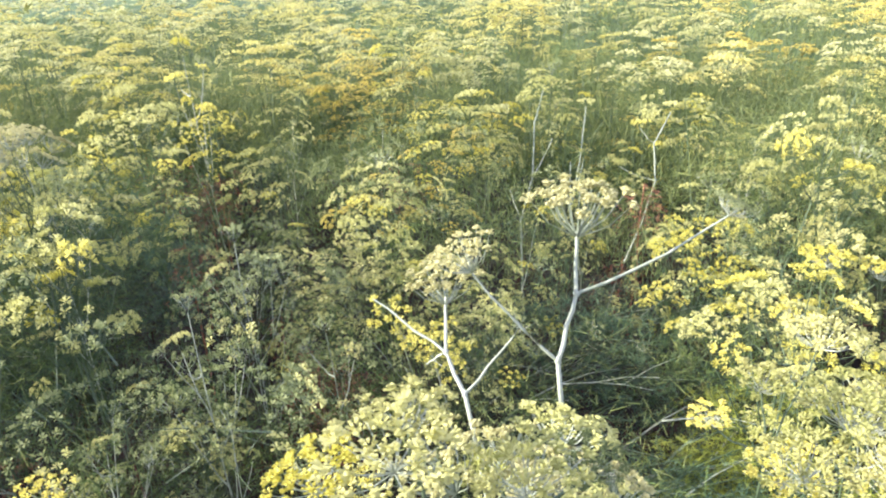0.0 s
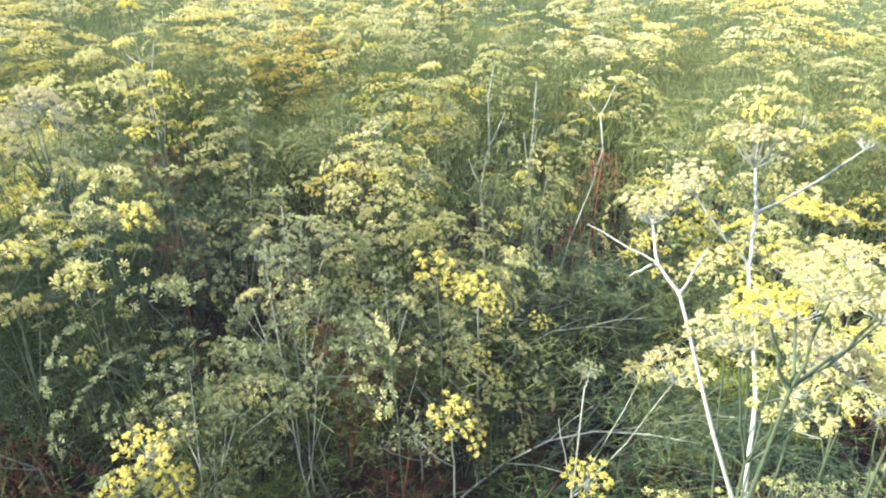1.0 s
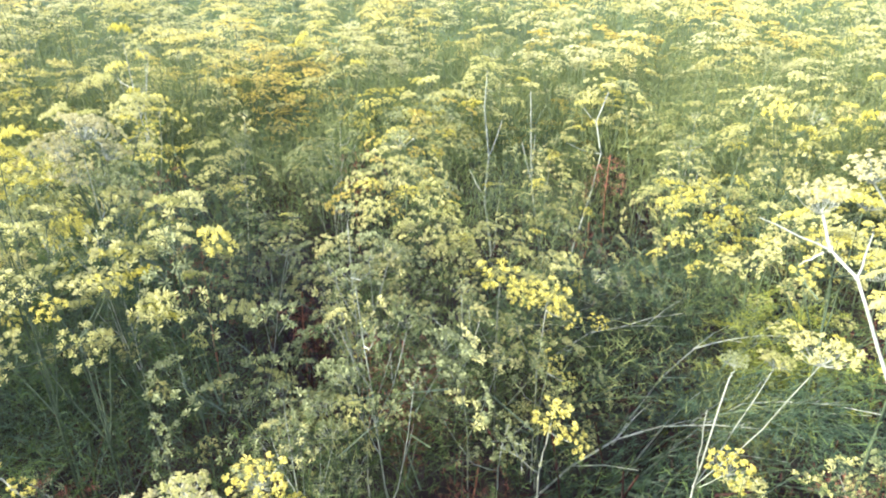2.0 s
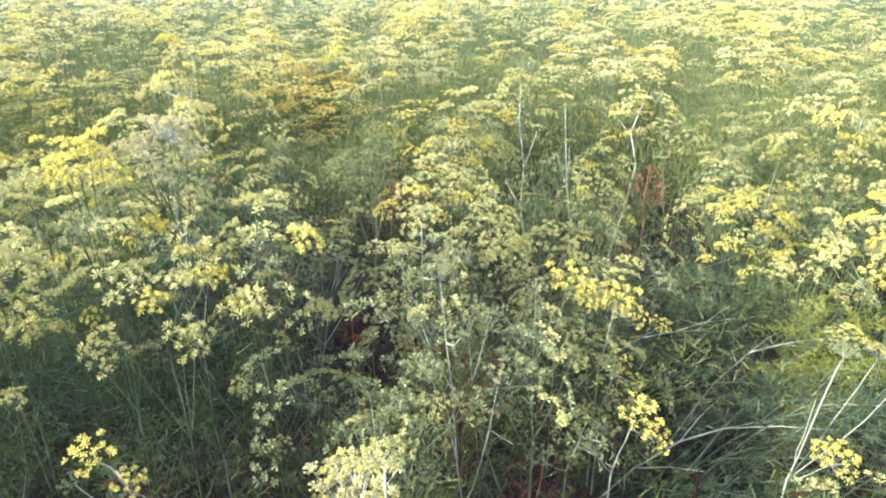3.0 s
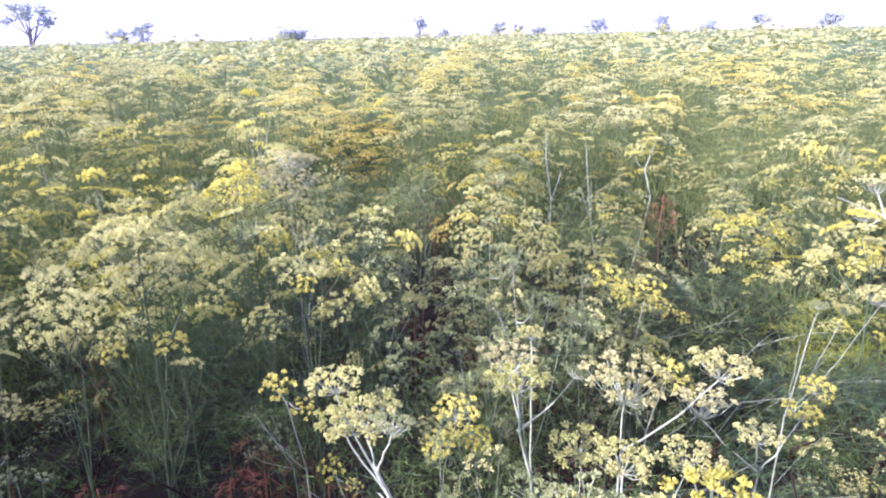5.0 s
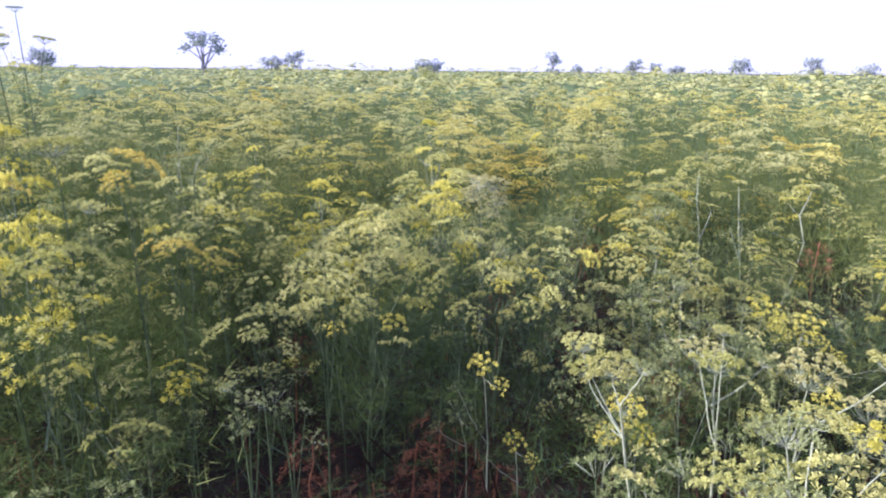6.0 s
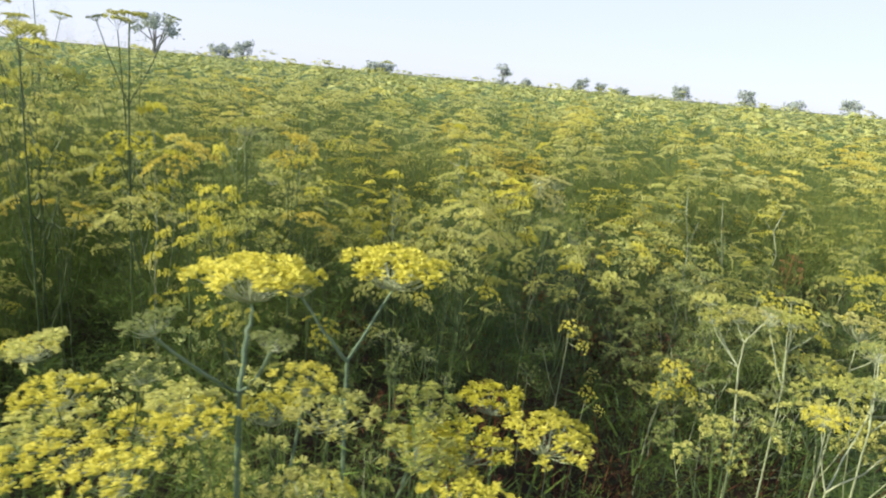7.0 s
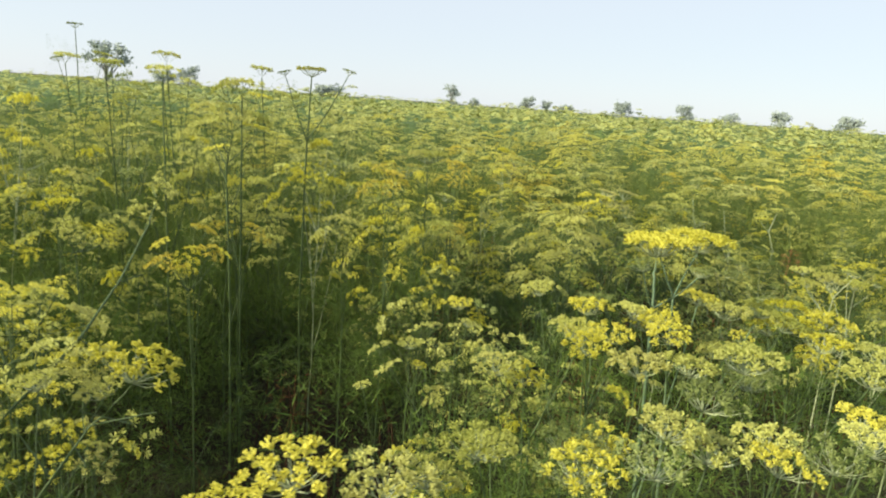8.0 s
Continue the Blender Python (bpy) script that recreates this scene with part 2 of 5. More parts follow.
def fennel(seed, kind, height=1.15, branches=7, spread=0.21, leaves=5, stalk=None, mixed=0.3):
    """A plant at the origin: stem, branches, leaves and umbels."""
    rnd = random.Random(seed)
    plant = tagged(new("fennel_plant"), LOOKS[kind], "fennel", "fennel plants of the field")
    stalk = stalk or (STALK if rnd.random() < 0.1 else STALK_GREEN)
    top = Vector((rnd.uniform(-0.08, 0.08), rnd.uniform(-0.08, 0.08), height - 0.035))
    main = bent(Vector((0, 0, 0)), top, 0, rnd, 7, 0.014)
    s = Shape()
    s.tube(main, 0.0062, 0.0019, 5)
    part("stem", s.mesh("stem", stalk, smooth=True), plant)

    def head(p, axis, size):
        k = kind if rnd.random() > mixed else rnd.choice(("bloom", "pale", "seed"))
        part("umbel", rnd.choice(UMBELS[k]), plant, aim(p, axis, size, rnd.uniform(0, 6.3)))

    head(top, Vector((rnd.uniform(-0.15, 0.15), rnd.uniform(-0.15, 0.15), 1)), rnd.uniform(1.1, 1.7))
    turn = rnd.uniform(0, 6.3)
    for i in range(branches):
        v = (i + rnd.uniform(0, 0.6)) / branches
        u = 0.32 + 0.58 * v
        p = main[int(u * 7)].lerp(main[min(int(u * 7) + 1, 7)], (u * 7) % 1)
        w = turn + i * 2.39996
        out = spread * (1.3 - 0.6 * u) * rnd.uniform(0.7, 1.25)
        tip = Vector((p.x + out * math.cos(w), p.y + out * math.sin(w), min(height * (0.74 + 0.20 * v + rnd.uniform(-0.04, 0.06)), p.z + 0.5) - 0.04))
        way = bent(p, tip, -0.08 * (tip - p).length, rnd, 4)
        s = Shape()
        s.tube(way, 0.0034, 0.0015, 4)
        fork = way[2]
        two = i % 4 != 1
        twig = fork + Vector((0.09 * math.cos(w + 1.2), 0.09 * math.sin(w + 1.2), rnd.uniform(0.07, 0.15)))
        if two:
            s.tube([fork, fork.lerp(twig, 0.5) - Vector((0, 0, 0.006)), twig], 0.002, 0.0012, 3)
        part("branch", s.mesh("branch", stalk, smooth=True), plant)
        head(tip, (way[-1] - way[-2]).normalized() + Vector((0, 0, 1.6)), rnd.uniform(1.0, 1.6))
        if two:
            head(twig, (twig - fork).normalized() + Vector((0, 0, 1.2)), rnd.uniform(0.65, 1.05))
        if i % 3 == 0:
            part("leaf", rnd.choice(LEAVES), plant, Matrix.LocRotScale(p, Euler((rnd.uniform(-0.3, 0.3), -0.5, w + 0.6)), (0.8, 0.8, 0.8)))
    for i in range(leaves):
        p = main[0].lerp(main[5], rnd.uniform(0.25, 1.0))
        part("leaf", rnd.choice(LEAVES), plant,
             Matrix.LocRotScale(p, Euler((rnd.uniform(-0.4, 0.4), rnd.uniform(-1.0, -0.1), i * 2.4 + rnd.uniform(-0.4, 0.4))), Vector((1, 1, 1)) * rnd.uniform(0.9, 1.35)))
    return plant


owned = []


def own_fennel(label, base, joints, heads, kind="pale", stalk=None, r=0.0038, leaves=3, seed=0, fine=True):
    """A plant of its own form: the stem's joints, and heads as (joint it leaves from, umbel's foot, width, kind, lean x, lean y)."""
    rnd = random.Random(seed)
    plant = tagged(new("fennel_plant"), label, "fennel", "fennel plants of the field")
    plant.matrix_basis = Matrix.Translation(base)
    base = Vector(base)
    owned.append((base.x, base.y, max(q[1][2] for q in heads)))
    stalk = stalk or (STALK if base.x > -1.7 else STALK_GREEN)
    way = [Vector((0, 0, 0))] + [Vector(j) - base for j in joints]
    line = [way[0]]
    for a, b in zip(way, way[1:]):
        line += bent(a, b, 0, rnd, 4, 0.0012)[1:]
    s = Shape()
    s.tube(line, r, r * 0.5, 7)
    for j in way[1:-1]:
        s.bead(j, Vector((0, 0, 1)), r * 2.2, r * 1.25)
    part("stem", s.mesh("stem", stalk, smooth=True), plant)
    for j, foot, width, k, lx, ly in heads:
        foot = Vector(foot) - base
        if (foot - way[j]).length > 0.004:
            s = Shape()
            s.tube(bent(way[j], foot, -0.05 * (foot - way[j]).length if k != "none" else 0, rnd, 5, 0.003), r * 0.52, r * 0.30, 6)
            part("branch", s.mesh("branch", stalk, smooth=True), plant)
        if k != "none":
            part("umbel", rnd.choice((FINE_UMBELS if fine else UMBELS)[k]), plant, aim(foot, Vector((lx, ly, 1)), width / 0.1, rnd.uniform(0, 6.3), 0.8 if fine else 1.0))
    for i in range(leaves):
        p = way[0].lerp(way[1], rnd.uniform(0.15, 0.8))
        part("leaf", rnd.choice(LEAVES), plant,
             Matrix.LocRotScale(p, Euler((rnd.uniform(-0.3, 0.3), rnd.uniform(-0.8, -0.2), i * 2.4)), (1.1, 1.1, 1.1)))
    return plant


# ---- ground ----
def swell(x, y):
    return 0.05 * noise.noise(Vector((x * 0.5, y * 0.5, 3.0))) + 0.02 * noise.noise(Vector((x * 2.1, y * 2.1, 7.0)))


def sheet(name, mat, xs, ys, height, label):
    s = Shape()
    nx = len(xs)
    s.v = [(x, y, height(x, y)) for y in ys for x in xs]
    s.f = [(j * nx + i, j * nx + i + 1, (j + 1) * nx + i + 1, (j + 1) * nx + i) for j in range(len(ys) - 1) for i in range(nx - 1)]
    s.m = [0] * len(s.f)
    return tagged(new(name, s.mesh(name, mat, smooth=True)), label, kind="structure")


def steps(near, far, fine, grow):
    """Even steps out to near, then growing ones out to far, to both sides of 0."""
    out, d, a = [], fine, 0.0
    while a < far:
        out.append(a)
        if a > near:
            d *= grow
        a += d
    out.append(far)
    return [-v for v in reversed(out[1:])] + out


sheet("ground", SOIL, [v - 1.2 for v in steps(4.5, 2500, 0.11, 1.3)], [v + 1.0 for v in steps(4.5, 2500, 0.11, 1.3)], swell,
      "dark brown soil with dry litter under the fennel")

# ---- where the field stands high, low and bare ----
HOLLOWS = [(-0.78, 3.70, 0.30, 0.50, 0.50), (-0.70, 4.45, 0.35, 0.35, 0.40), (-0.17, 6.5, 0.25, 0.45, 0.50), (-0.66, 2.15, 0.3, 0.4, 0.2), (0.8, 2.7, 0.3, 0.3, 0.3), (-1.4, 3.6, 0.35, 0.4, 0.25), (-3.42, 0.95, 0.5, 0.5, 0.55), (-0.35, 1.75, 0.70, 0.80, 0.30), (-1.45, 1.05, 0.45, 0.40, 0.50), (-3.0, 1.2, 0.30, 0.50, 0.40), (0.75, 1.20, 0.40, 0.45, 0.45),
           (-1.0, 2.95, 0.35, 0.35, 0.35), (-0.76, 4.4, 0.25, 0.4, 0.50), (0.25, 3.0, 0.22, 0.3, 0.35), (-2.3, 0.6, 0.4, 0.3, 0.3), (-0.1, 1.05, 0.35, 0.3, 0.40), (-1.9, 3.4, 0.3, 0.4, 0.3),
           (-3.2, 2.1, 0.6, 0.5, -0.16), (-3.7, 0.7, 0.5, 0.6, -0.14), (-4.6, 3.3, 1.2, 0.9, -0.26)]
# bare patches: x, y and the two radii
BARE = [(-0.71, 2.02, 0.22, 0.46), (-0.36, 3.32, 0.15, 0.30), (-2.25, 0.80, 0.45, 0.40), (-3.10, 1.20, 0.32, 0.70), (-0.72, 4.42, 0.28, 0.36), (1.38, 1.72, 0.34, 0.30), (-1.98, 1.48, 0.36, 0.34), (-1.60, 1.25, 0.45, 0.30), (-0.71, 2.02, 0.16, 0.22), (-1.07, 2.15, 0.16, 0.25), (0.05, 2.75, 0.24, 0.34), (0.45, 2.95, 0.20, 0.20), (-0.70, 2.25, 0.20, 0.30), (0.83, 2.80, 0.20, 0.32), (-1.50, 3.72, 0.30, 0.34), (-0.45, 4.60, 0.28, 0.50), (-3.18, 0.18, 0.62, 0.48), (-2.82, 0.08, 0.32, 0.36), (-1.38, 1.15, 0.55, 0.33), (-1.85, 1.15, 0.35, 0.28), (-1.0, 1.08, 0.25, 0.18), (-3.42, 0.95, 0.52, 0.55), (-1.58, 0.74, 0.48, 0.64), (-2.95, 0.45, 0.36, 0.62), (-3.20, 0.10, 0.42, 0.42), (-1.15, 1.10, 0.28, 0.22), (-0.45, 1.10, 0.22, 0.20), (-0.05, 1.13, 0.32, 0.26), (0.76, 1.20, 0.36, 0.28), (-1.25, 1.70, 0.25, 0.20), (-1.15, 3.0, 0.25, 0.3), (-0.75, 4.35, 0.2, 0.3), (0.27, 3.05, 0.15, 0.25), (-0.42, 2.4, 0.2, 0.15)]


def field_top(x, y):
    return 1.13 + 0.28 * min(1.0, max(0.0, (math.hypot(x + 1.2, y) - 6.0) / 18.0)) + 0.20 * noise.noise(Vector((x * 1.1, y * 1.1, 11.0))) + 0.20 * noise.noise(Vector((x * 2.9, y * 2.9, 5.0))) + 0.16 * noise.noise(Vector((x * 0.33, y * 0.33, 9.0)))


def crop(x, y):
    """Height of the field's top at a place."""
    h = field_top(x, y)
    for cx, cy, rx, ry, deep in HOLLOWS:
        h -= deep * math.exp(-((x - cx) / rx) ** 2 - ((y - cy) / ry) ** 2)
    return max(h, 0.5)


def bare(x, y):
    return any(((x - cx) / rx) ** 2 + ((y - cy) / ry) ** 2 < 1 for cx, cy, rx, ry in BARE)


WAY = [(0.09, 0.15), (-0.70, 0.08), (-1.25, -0.42), (-1.70, -0.87), (-2.55, -1.20), (-2.93, -1.50)]


def from_way(x, y):
    """Distance on the plan from the footpath along which the walk goes."""
    best = 9.0
    for (ax, ay), (bx, by) in zip(WAY, WAY[1:]):
        dx, dy = bx - ax, by - ay
        u = max(0.0, min(1.0, ((x - ax) * dx + (y - ay) * dy) / (dx * dx + dy * dy + 1e-9)))
        best = min(best, math.hypot(x - ax - u * dx, y - ay - u * dy))
    return best


# ---- plants of the near field ----
rnd = random.Random(5)
KINDS = ["bloom", "bloom", "bloom", "bloom", "pale", "pale", "pale", "pale", "pale", "seed", "seed", "gold", "gold"]
PATTERNS = [fennel(40 + i, k, branches=6 + i % 3, spread=0.19 + 0.025 * (i % 3)) for i, k in enumerate(KINDS)]
spare = list(PATTERNS)


def place(pick, m):
    """Sets a pattern plant out, itself the first time and copies later."""
    if pick in spare:
        spare.remove(pick)
        pick.matrix_basis = m
        return pick
    return copy_thing(pick, m)


# stands that show singly: x, y, height, width, pattern
STANDS = [(-1.21, 1.95, 1.30, 0.65, 9), (-1.42, 1.88, 1.33, 0.6, 0), (-1.02, 1.62, 1.22, 0.6, 8), (-0.06, 3.98, 0.98, 1.1, 1), (0.20, 4.15, 1.0, 1.0, 2), (0.52, 3.75, 1.18, 0.9, 6),
          (-0.50, 2.37, 0.72, 0.9, 7), (0.80, 2.0, 1.02, 0.6, 2), (-1.68, 1.49, 1.24, 0.9, 5)]
STANDS += [(1.34, 3.85, 1.04, 1.0, 1), (-0.84, 2.77, 0.72, 0.8, 10), (-0.23, 2.13, 0.98, 0.6, 4), (-2.40, 2.06, 1.32, 1.0, 6), (1.12, 3.40, 1.20, 0.8, 4), (-2.62, 1.20, 1.40, 0.6, 2),
           (-2.92, 1.62, 1.50, 0.7, 3), (-3.52, 2.03, 1.62, 1.0, 4), (-2.47, 0.98, 1.28, 0.7, 0), (-3.36, -0.20, 1.34, 0.7, 7)]
STANDS += [(-3.34, 1.60, 1.62, 0.9, 5), (-3.95, 2.35, 1.70, 1.0, 6), (-3.60, 1.10, 1.50, 0.8, 4), (-0.66, 5.05, 1.12, 1.2, 11), (-0.38, 5.20, 1.12, 1.2, 12), (-0.92, 5.25, 1.16, 1.1, 11), (-0.52, 4.85, 0.94, 1.0, 12), (-0.75, 4.78, 0.80, 0.9, 11), (-0.55, 5.45, 1.20, 1.1, 12), (-0.98, 4.95, 1.0, 0.9, 12)]
KEPT_FREE = [(-3.03, -0.297), (-1.396, 1.533), (0.257, 1.241)]  # left free for the dark gaps between the plants
spots, tops = [(x, y) for x, y, _, _, _ in STANDS], []
own = len(spots)
tries = 0
while len(spots) < 235 + own and tries < 30000:
    tries += 1
    x, y = rnd.uniform(-5.6, 3.2), rnd.uniform(-1.2, 4.6)
    if math.hypot(x + 1.2, y) > 4.5 or y < 0.45 * abs(x + 1.0) - 1.3 or y < -0.35 + 0.55 * (x + 1.2) * (x > -1.2):
        continue
    if from_way(x, y) < 0.92 or bare(x, y) or (0.1 < x < 0.85 and 1.3 < y < 2.6):
        continue
    gap = 0.25 + 0.028 * max(0, math.hypot(x + 1.2, y) - 1.0)
    if any((x - a) ** 2 + (y - b) ** 2 < gap * gap for a, b in spots):
        continue
    spots.append((x, y))
for i, (x, y, h, w, k) in enumerate(STANDS):
    place(PATTERNS[k], Matrix.LocRotScale((x, y, swell(x, y) - 0.01), Euler((0, 0, i * 1.7)), (w, w, h / 1.15)))
    tops.append((x, y, h, w, KINDS[k]))
for x, y in spots[own:]:
    h = min(crop(x, y) * rnd.uniform(0.72, 1.12), 1.16 + 0.07 * from_way(x, y))
    tone = noise.noise(Vector((x * 0.8, y * 0.8, 31.0))) + rnd.uniform(-0.35, 0.35)
    if -1.2 < x < 1.4 and 0.9 < y < 2.7:
        tone -= 0.4
    pick = rnd.choice(PATTERNS[0:4] if tone > 0.08 else PATTERNS[4:9] if tone > -0.35 else PATTERNS[9:11])
    k = h / 1.15
    wide = max(k, 0.75)
    lean = 0.10 if h > 0.8 else 0.35
    m = Matrix.LocRotScale((x, y, swell(x, y) - 0.01), Euler((rnd.uniform(-lean, lean), rnd.uniform(-lean, lean), rnd.uniform(0, 6.3))), (wide, wide, k))
    if any(math.hypot(x - a, y - b) < 0.12 for a, b in KEPT_FREE):
        continue
    place(pick, m)
    tops.append((x, y, h, wide, KINDS[PATTERNS.index(pick)]))

# ---- plants with a form of their own beside the way ----
own_fennel("tall fennel stalk with pale bark, forked, with a wide fading umbel", (0.155, 0.56, 0), [(0.155, 0.592, 1.013), (0.188, 0.661, 1.132), (0.172, 0.72, 1.315), (0.195, 0.761, 1.372), (0.198, 0.79, 1.431)],
           [(5, (0.198, 0.79, 1.425), 0.115, "open", 0.0, 0.0), (4, (0.352, 0.783, 1.448), 0.05, "seed", 0.5, 0.0), (3, (0.085, 0.735, 1.412), 0.075, "open", -0.4, -0.1)], r=0.0038, leaves=2, seed=1)
own_fennel("pale fennel stalk with one flat umbel and a bare side branch", (0.135, 0.55, 0), [(0.145, 0.588, 1.00), (0.11, 0.626, 1.11), (0.074, 0.711, 1.281), (0.054, 0.746, 1.311), (0.055, 0.78, 1.361)],
           [(5, (0.055, 0.78, 1.352), 0.088, "open", -0.1, 0.0), (3, (0.135, 0.76, 1.335), 0.05, "none", 0, 0), (4, (-0.03, 0.80, 1.35), 0.05, "none", 0, 0),
            (4, (0.030, 0.77, 1.28), 0.05, "none", 0, 0)], r=0.0033, leaves=2, seed=2)
own_fennel("fennel plant with crowded cream umbels close beside the path", (0.07, 0.55, 0), [(0.06, 0.50, 0.9), (0.055, 0.46, 1.32)],
           [(2, (0.041, 0.43, 1.435), 0.080, "pale", 0, -0.1), (2, (-0.005, 0.435, 1.415), 0.062, "bloom", -0.3, 0), (2, (0.045, 0.475, 1.43), 0.06, "pale", 0, 0),
            (2, (0.118, 0.45, 1.395), 0.085, "pale", 0.1, 0), (2, (0.160, 0.49, 1.375), 0.055, "seed", 0.2, 0)], "pale", STALK_GREEN, seed=3)
own_fennel("cream-yellow flowering fennel with crowded umbels", (0.52, 0.95, 0), [(0.52, 0.94, 0.8), (0.52, 0.93, 1.0)],
           [(2, (0.614, 1.02, 1.13), 0.12, "pale", 0.1, 0), (2, (0.518, 0.974, 1.085), 0.10, "pale", 0, 0), (2, (0.561, 0.832, 1.13), 0.13, "pale", 0, -0.2),
            (1, (0.457, 0.77, 1.10), 0.10, "bloom", -0.1, -0.2), (1, (0.64, 0.90, 1.07), 0.11, "pale", 0.3, 0), (2, (0.43, 0.93, 1.06), 0.07, "bloom", -0.3, 0)], "pale", STALK_GREEN, seed=4)
own_fennel("fennel with broad cream umbels close to the path", (0.50, 0.72, 0), [(0.50, 0.72, 0.8), (0.49, 0.71, 1.02)],
           [(2, (0.45, 0.72, 1.15), 0.11, "pale", -0.1, 0), (2, (0.54, 0.70, 1.16), 0.12, "pale", 0.1, 0), (2, (0.49, 0.62, 1.12), 0.10, "bloom", 0, -0.2), (1, (0.40, 0.66, 1.08), 0.09, "pale", -0.2, 0), (1, (0.60, 0.64, 1.10), 0.11, "pale", 0.2, -0.1)], "pale", STALK_GREEN, seed=24)
own_fennel("yellow fennel umbels on short stalks", (0.95, 1.62, 0), [(0.95, 1.62, 0.6), (0.95, 1.6, 0.85)],
           [(2, (0.95, 1.62, 0.98), 0.13, "bloom", 0, 0), (2, (1.08, 1.6, 0.95), 0.12, "bloom", 0.2, 0), (1, (0.84, 1.5, 0.9), 0.12, "bloom", -0.2, -0.2), (1, (0.96, 1.42, 0.86), 0.1, "pale", 0, -0.3)], "bloom", STALK_GREEN, seed=5)
own_fennel("fennel with two flat cream umbels on twin whitish stalks", (-0.80, 0.55, 0), [(-0.83, 0.535, 0.80), (-0.845, 0.52, 0.98), (-0.878, 0.495, 1.10), (-0.883, 0.492, 1.165)],
           [(4, (-0.883, 0.492, 1.172), 0.10, "pale", 0, 0), (2, (-0.849, 0.631, 1.120), 0.11, "open", 0, 0), (3, (-0.79, 0.489, 1.185), 0.05, "seed", 0.3, 0), (2, (-0.82, 0.60, 1.205), 0.055, "pale", 0.1, 0)], stalk=STALK, r=0.0034, seed=6)
own_fennel("low fennel bush in bright yellow flower", (-0.86, 1.22, 0), [(-0.855, 1.2, 0.35), (-0.85, 1.19, 0.5)],
           [(2, (-0.822, 1.141, 0.70), 0.13, "bloom", 0, -0.4), (1, (-0.77, 1.12, 0.63), 0.09, "bloom", 0.2, -0.5), (1, (-0.88, 1.11, 0.64), 0.09, "bloom", -0.3, -0.5)], seed=7)
own_fennel("fennel with a beige-pink seeding umbel on a straight pale stalk", (-0.70, 0.50, 0), [(-0.71, 0.47, 0.7), (-0.730, 0.432, 1.08)],
           [(2, (-0.735, 0.425, 1.168), 0.135, "open", 0, -0.1), (2, (-0.62, 0.366, 1.225), 0.10, "pale", 0.1, 0), (1, (-0.79, 0.455, 1.06), 0.10, "pale", -0.1, -0.1), (1, (-0.66, 0.36, 1.08), 0.10, "pale", 0.1, -0.2)], seed=8)
own_fennel("forked whitish fennel stalk carrying three flat umbels", (-1.03, 0.40, 0), [(-1.05, 0.39, 0.85), (-1.103, 0.366, 1.108), (-1.125, 0.335, 1.190)],
           [(2, (-1.165, 0.452, 1.240), 0.08, "pale", -0.1, 0), (2, (-1.160, 0.425, 1.200), 0.08, "pale", -0.1, -0.1), (3, (-1.132, 0.366, 1.228), 0.105, "pale", 0, -0.1), (3, (-1.111, 0.285, 1.275), 0.055, "seed", 0.2, 0),
            (2, (-1.125, 0.388, 1.116), 0.05, "none", 0, 0)], stalk=STALK, r=0.0034, seed=9)
own_fennel("fennel crowded with greenish cream umbels", (-0.88, 0.18, 0), [(-0.88, 0.17, 0.8), (-0.89, 0.16, 1.05)],
           [(2, (-0.954, 0.13, 1.24), 0.10, "seed", -0.1, 0), (2, (-0.84, 0.24, 1.20), 0.09, "pale", 0, 0.1), (2, (-0.80, 0.12, 1.22), 0.11, "bloom", 0.1, -0.1),
            (1, (-1.02, 0.09, 1.18), 0.09, "pale", -0.2, -0.1), (1, (-0.90, 0.0, 1.16), 0.10, "seed", 0, -0.2), (1, (-0.78, 0.02, 1.17), 0.10, "pale", 0.2, -0.2)], seed=10)
own_fennel("fennel with fading umbels among greener neighbours", (-0.40, 0.52, 0), [(-0.40, 0.51, 0.7), (-0.40, 0.50, 0.92)],
           [(2, (-0.34, 0.488, 1.03), 0.07, "bloom", 0, -0.1), (2, (-0.45, 0.46, 1.02), 0.08, "pale", -0.1, -0.1), (2, (-0.478, 0.573, 1.00), 0.115, "open", 0, 0.1)], seed=11)
own_fennel("tall forked fennel with bright yellow umbels", (-2.06, -0.30, 0), [(-2.08, -0.24, 0.9), (-2.086, -0.19, 1.353)],
           [(2, (-2.028, -0.171, 1.455), 0.145, "broad", 0.05, 0), (2, (-2.150, -0.215, 1.455), 0.085, "bloom", -0.2, 0), (1, (-1.99, -0.36, 1.36), 0.09, "pale", 0.1, -0.1)], "bloom", STALK_FRESH, 0.0050, seed=12)
own_fennel("tall fennel with one broad yellow umbel on a thick green stalk", (-2.21, -0.38, 0), [(-2.21, -0.355, 0.9), (-2.21, -0.314, 1.366), (-2.205, -0.295, 1.43)],
           [(3, (-2.203, -0.285, 1.470), 0.14, "broad", 0, 0), (2, (-2.284, -0.382, 1.465), 0.065, "seed", -0.3, 0), (2, (-2.165, -0.386, 1.455), 0.05, "seed", 0.2, 0), (1, (-2.131, -0.351, 1.385), 0.08, "bloom", 0.1, 0)], "bloom", STALK_FRESH, 0.0050, seed=13)
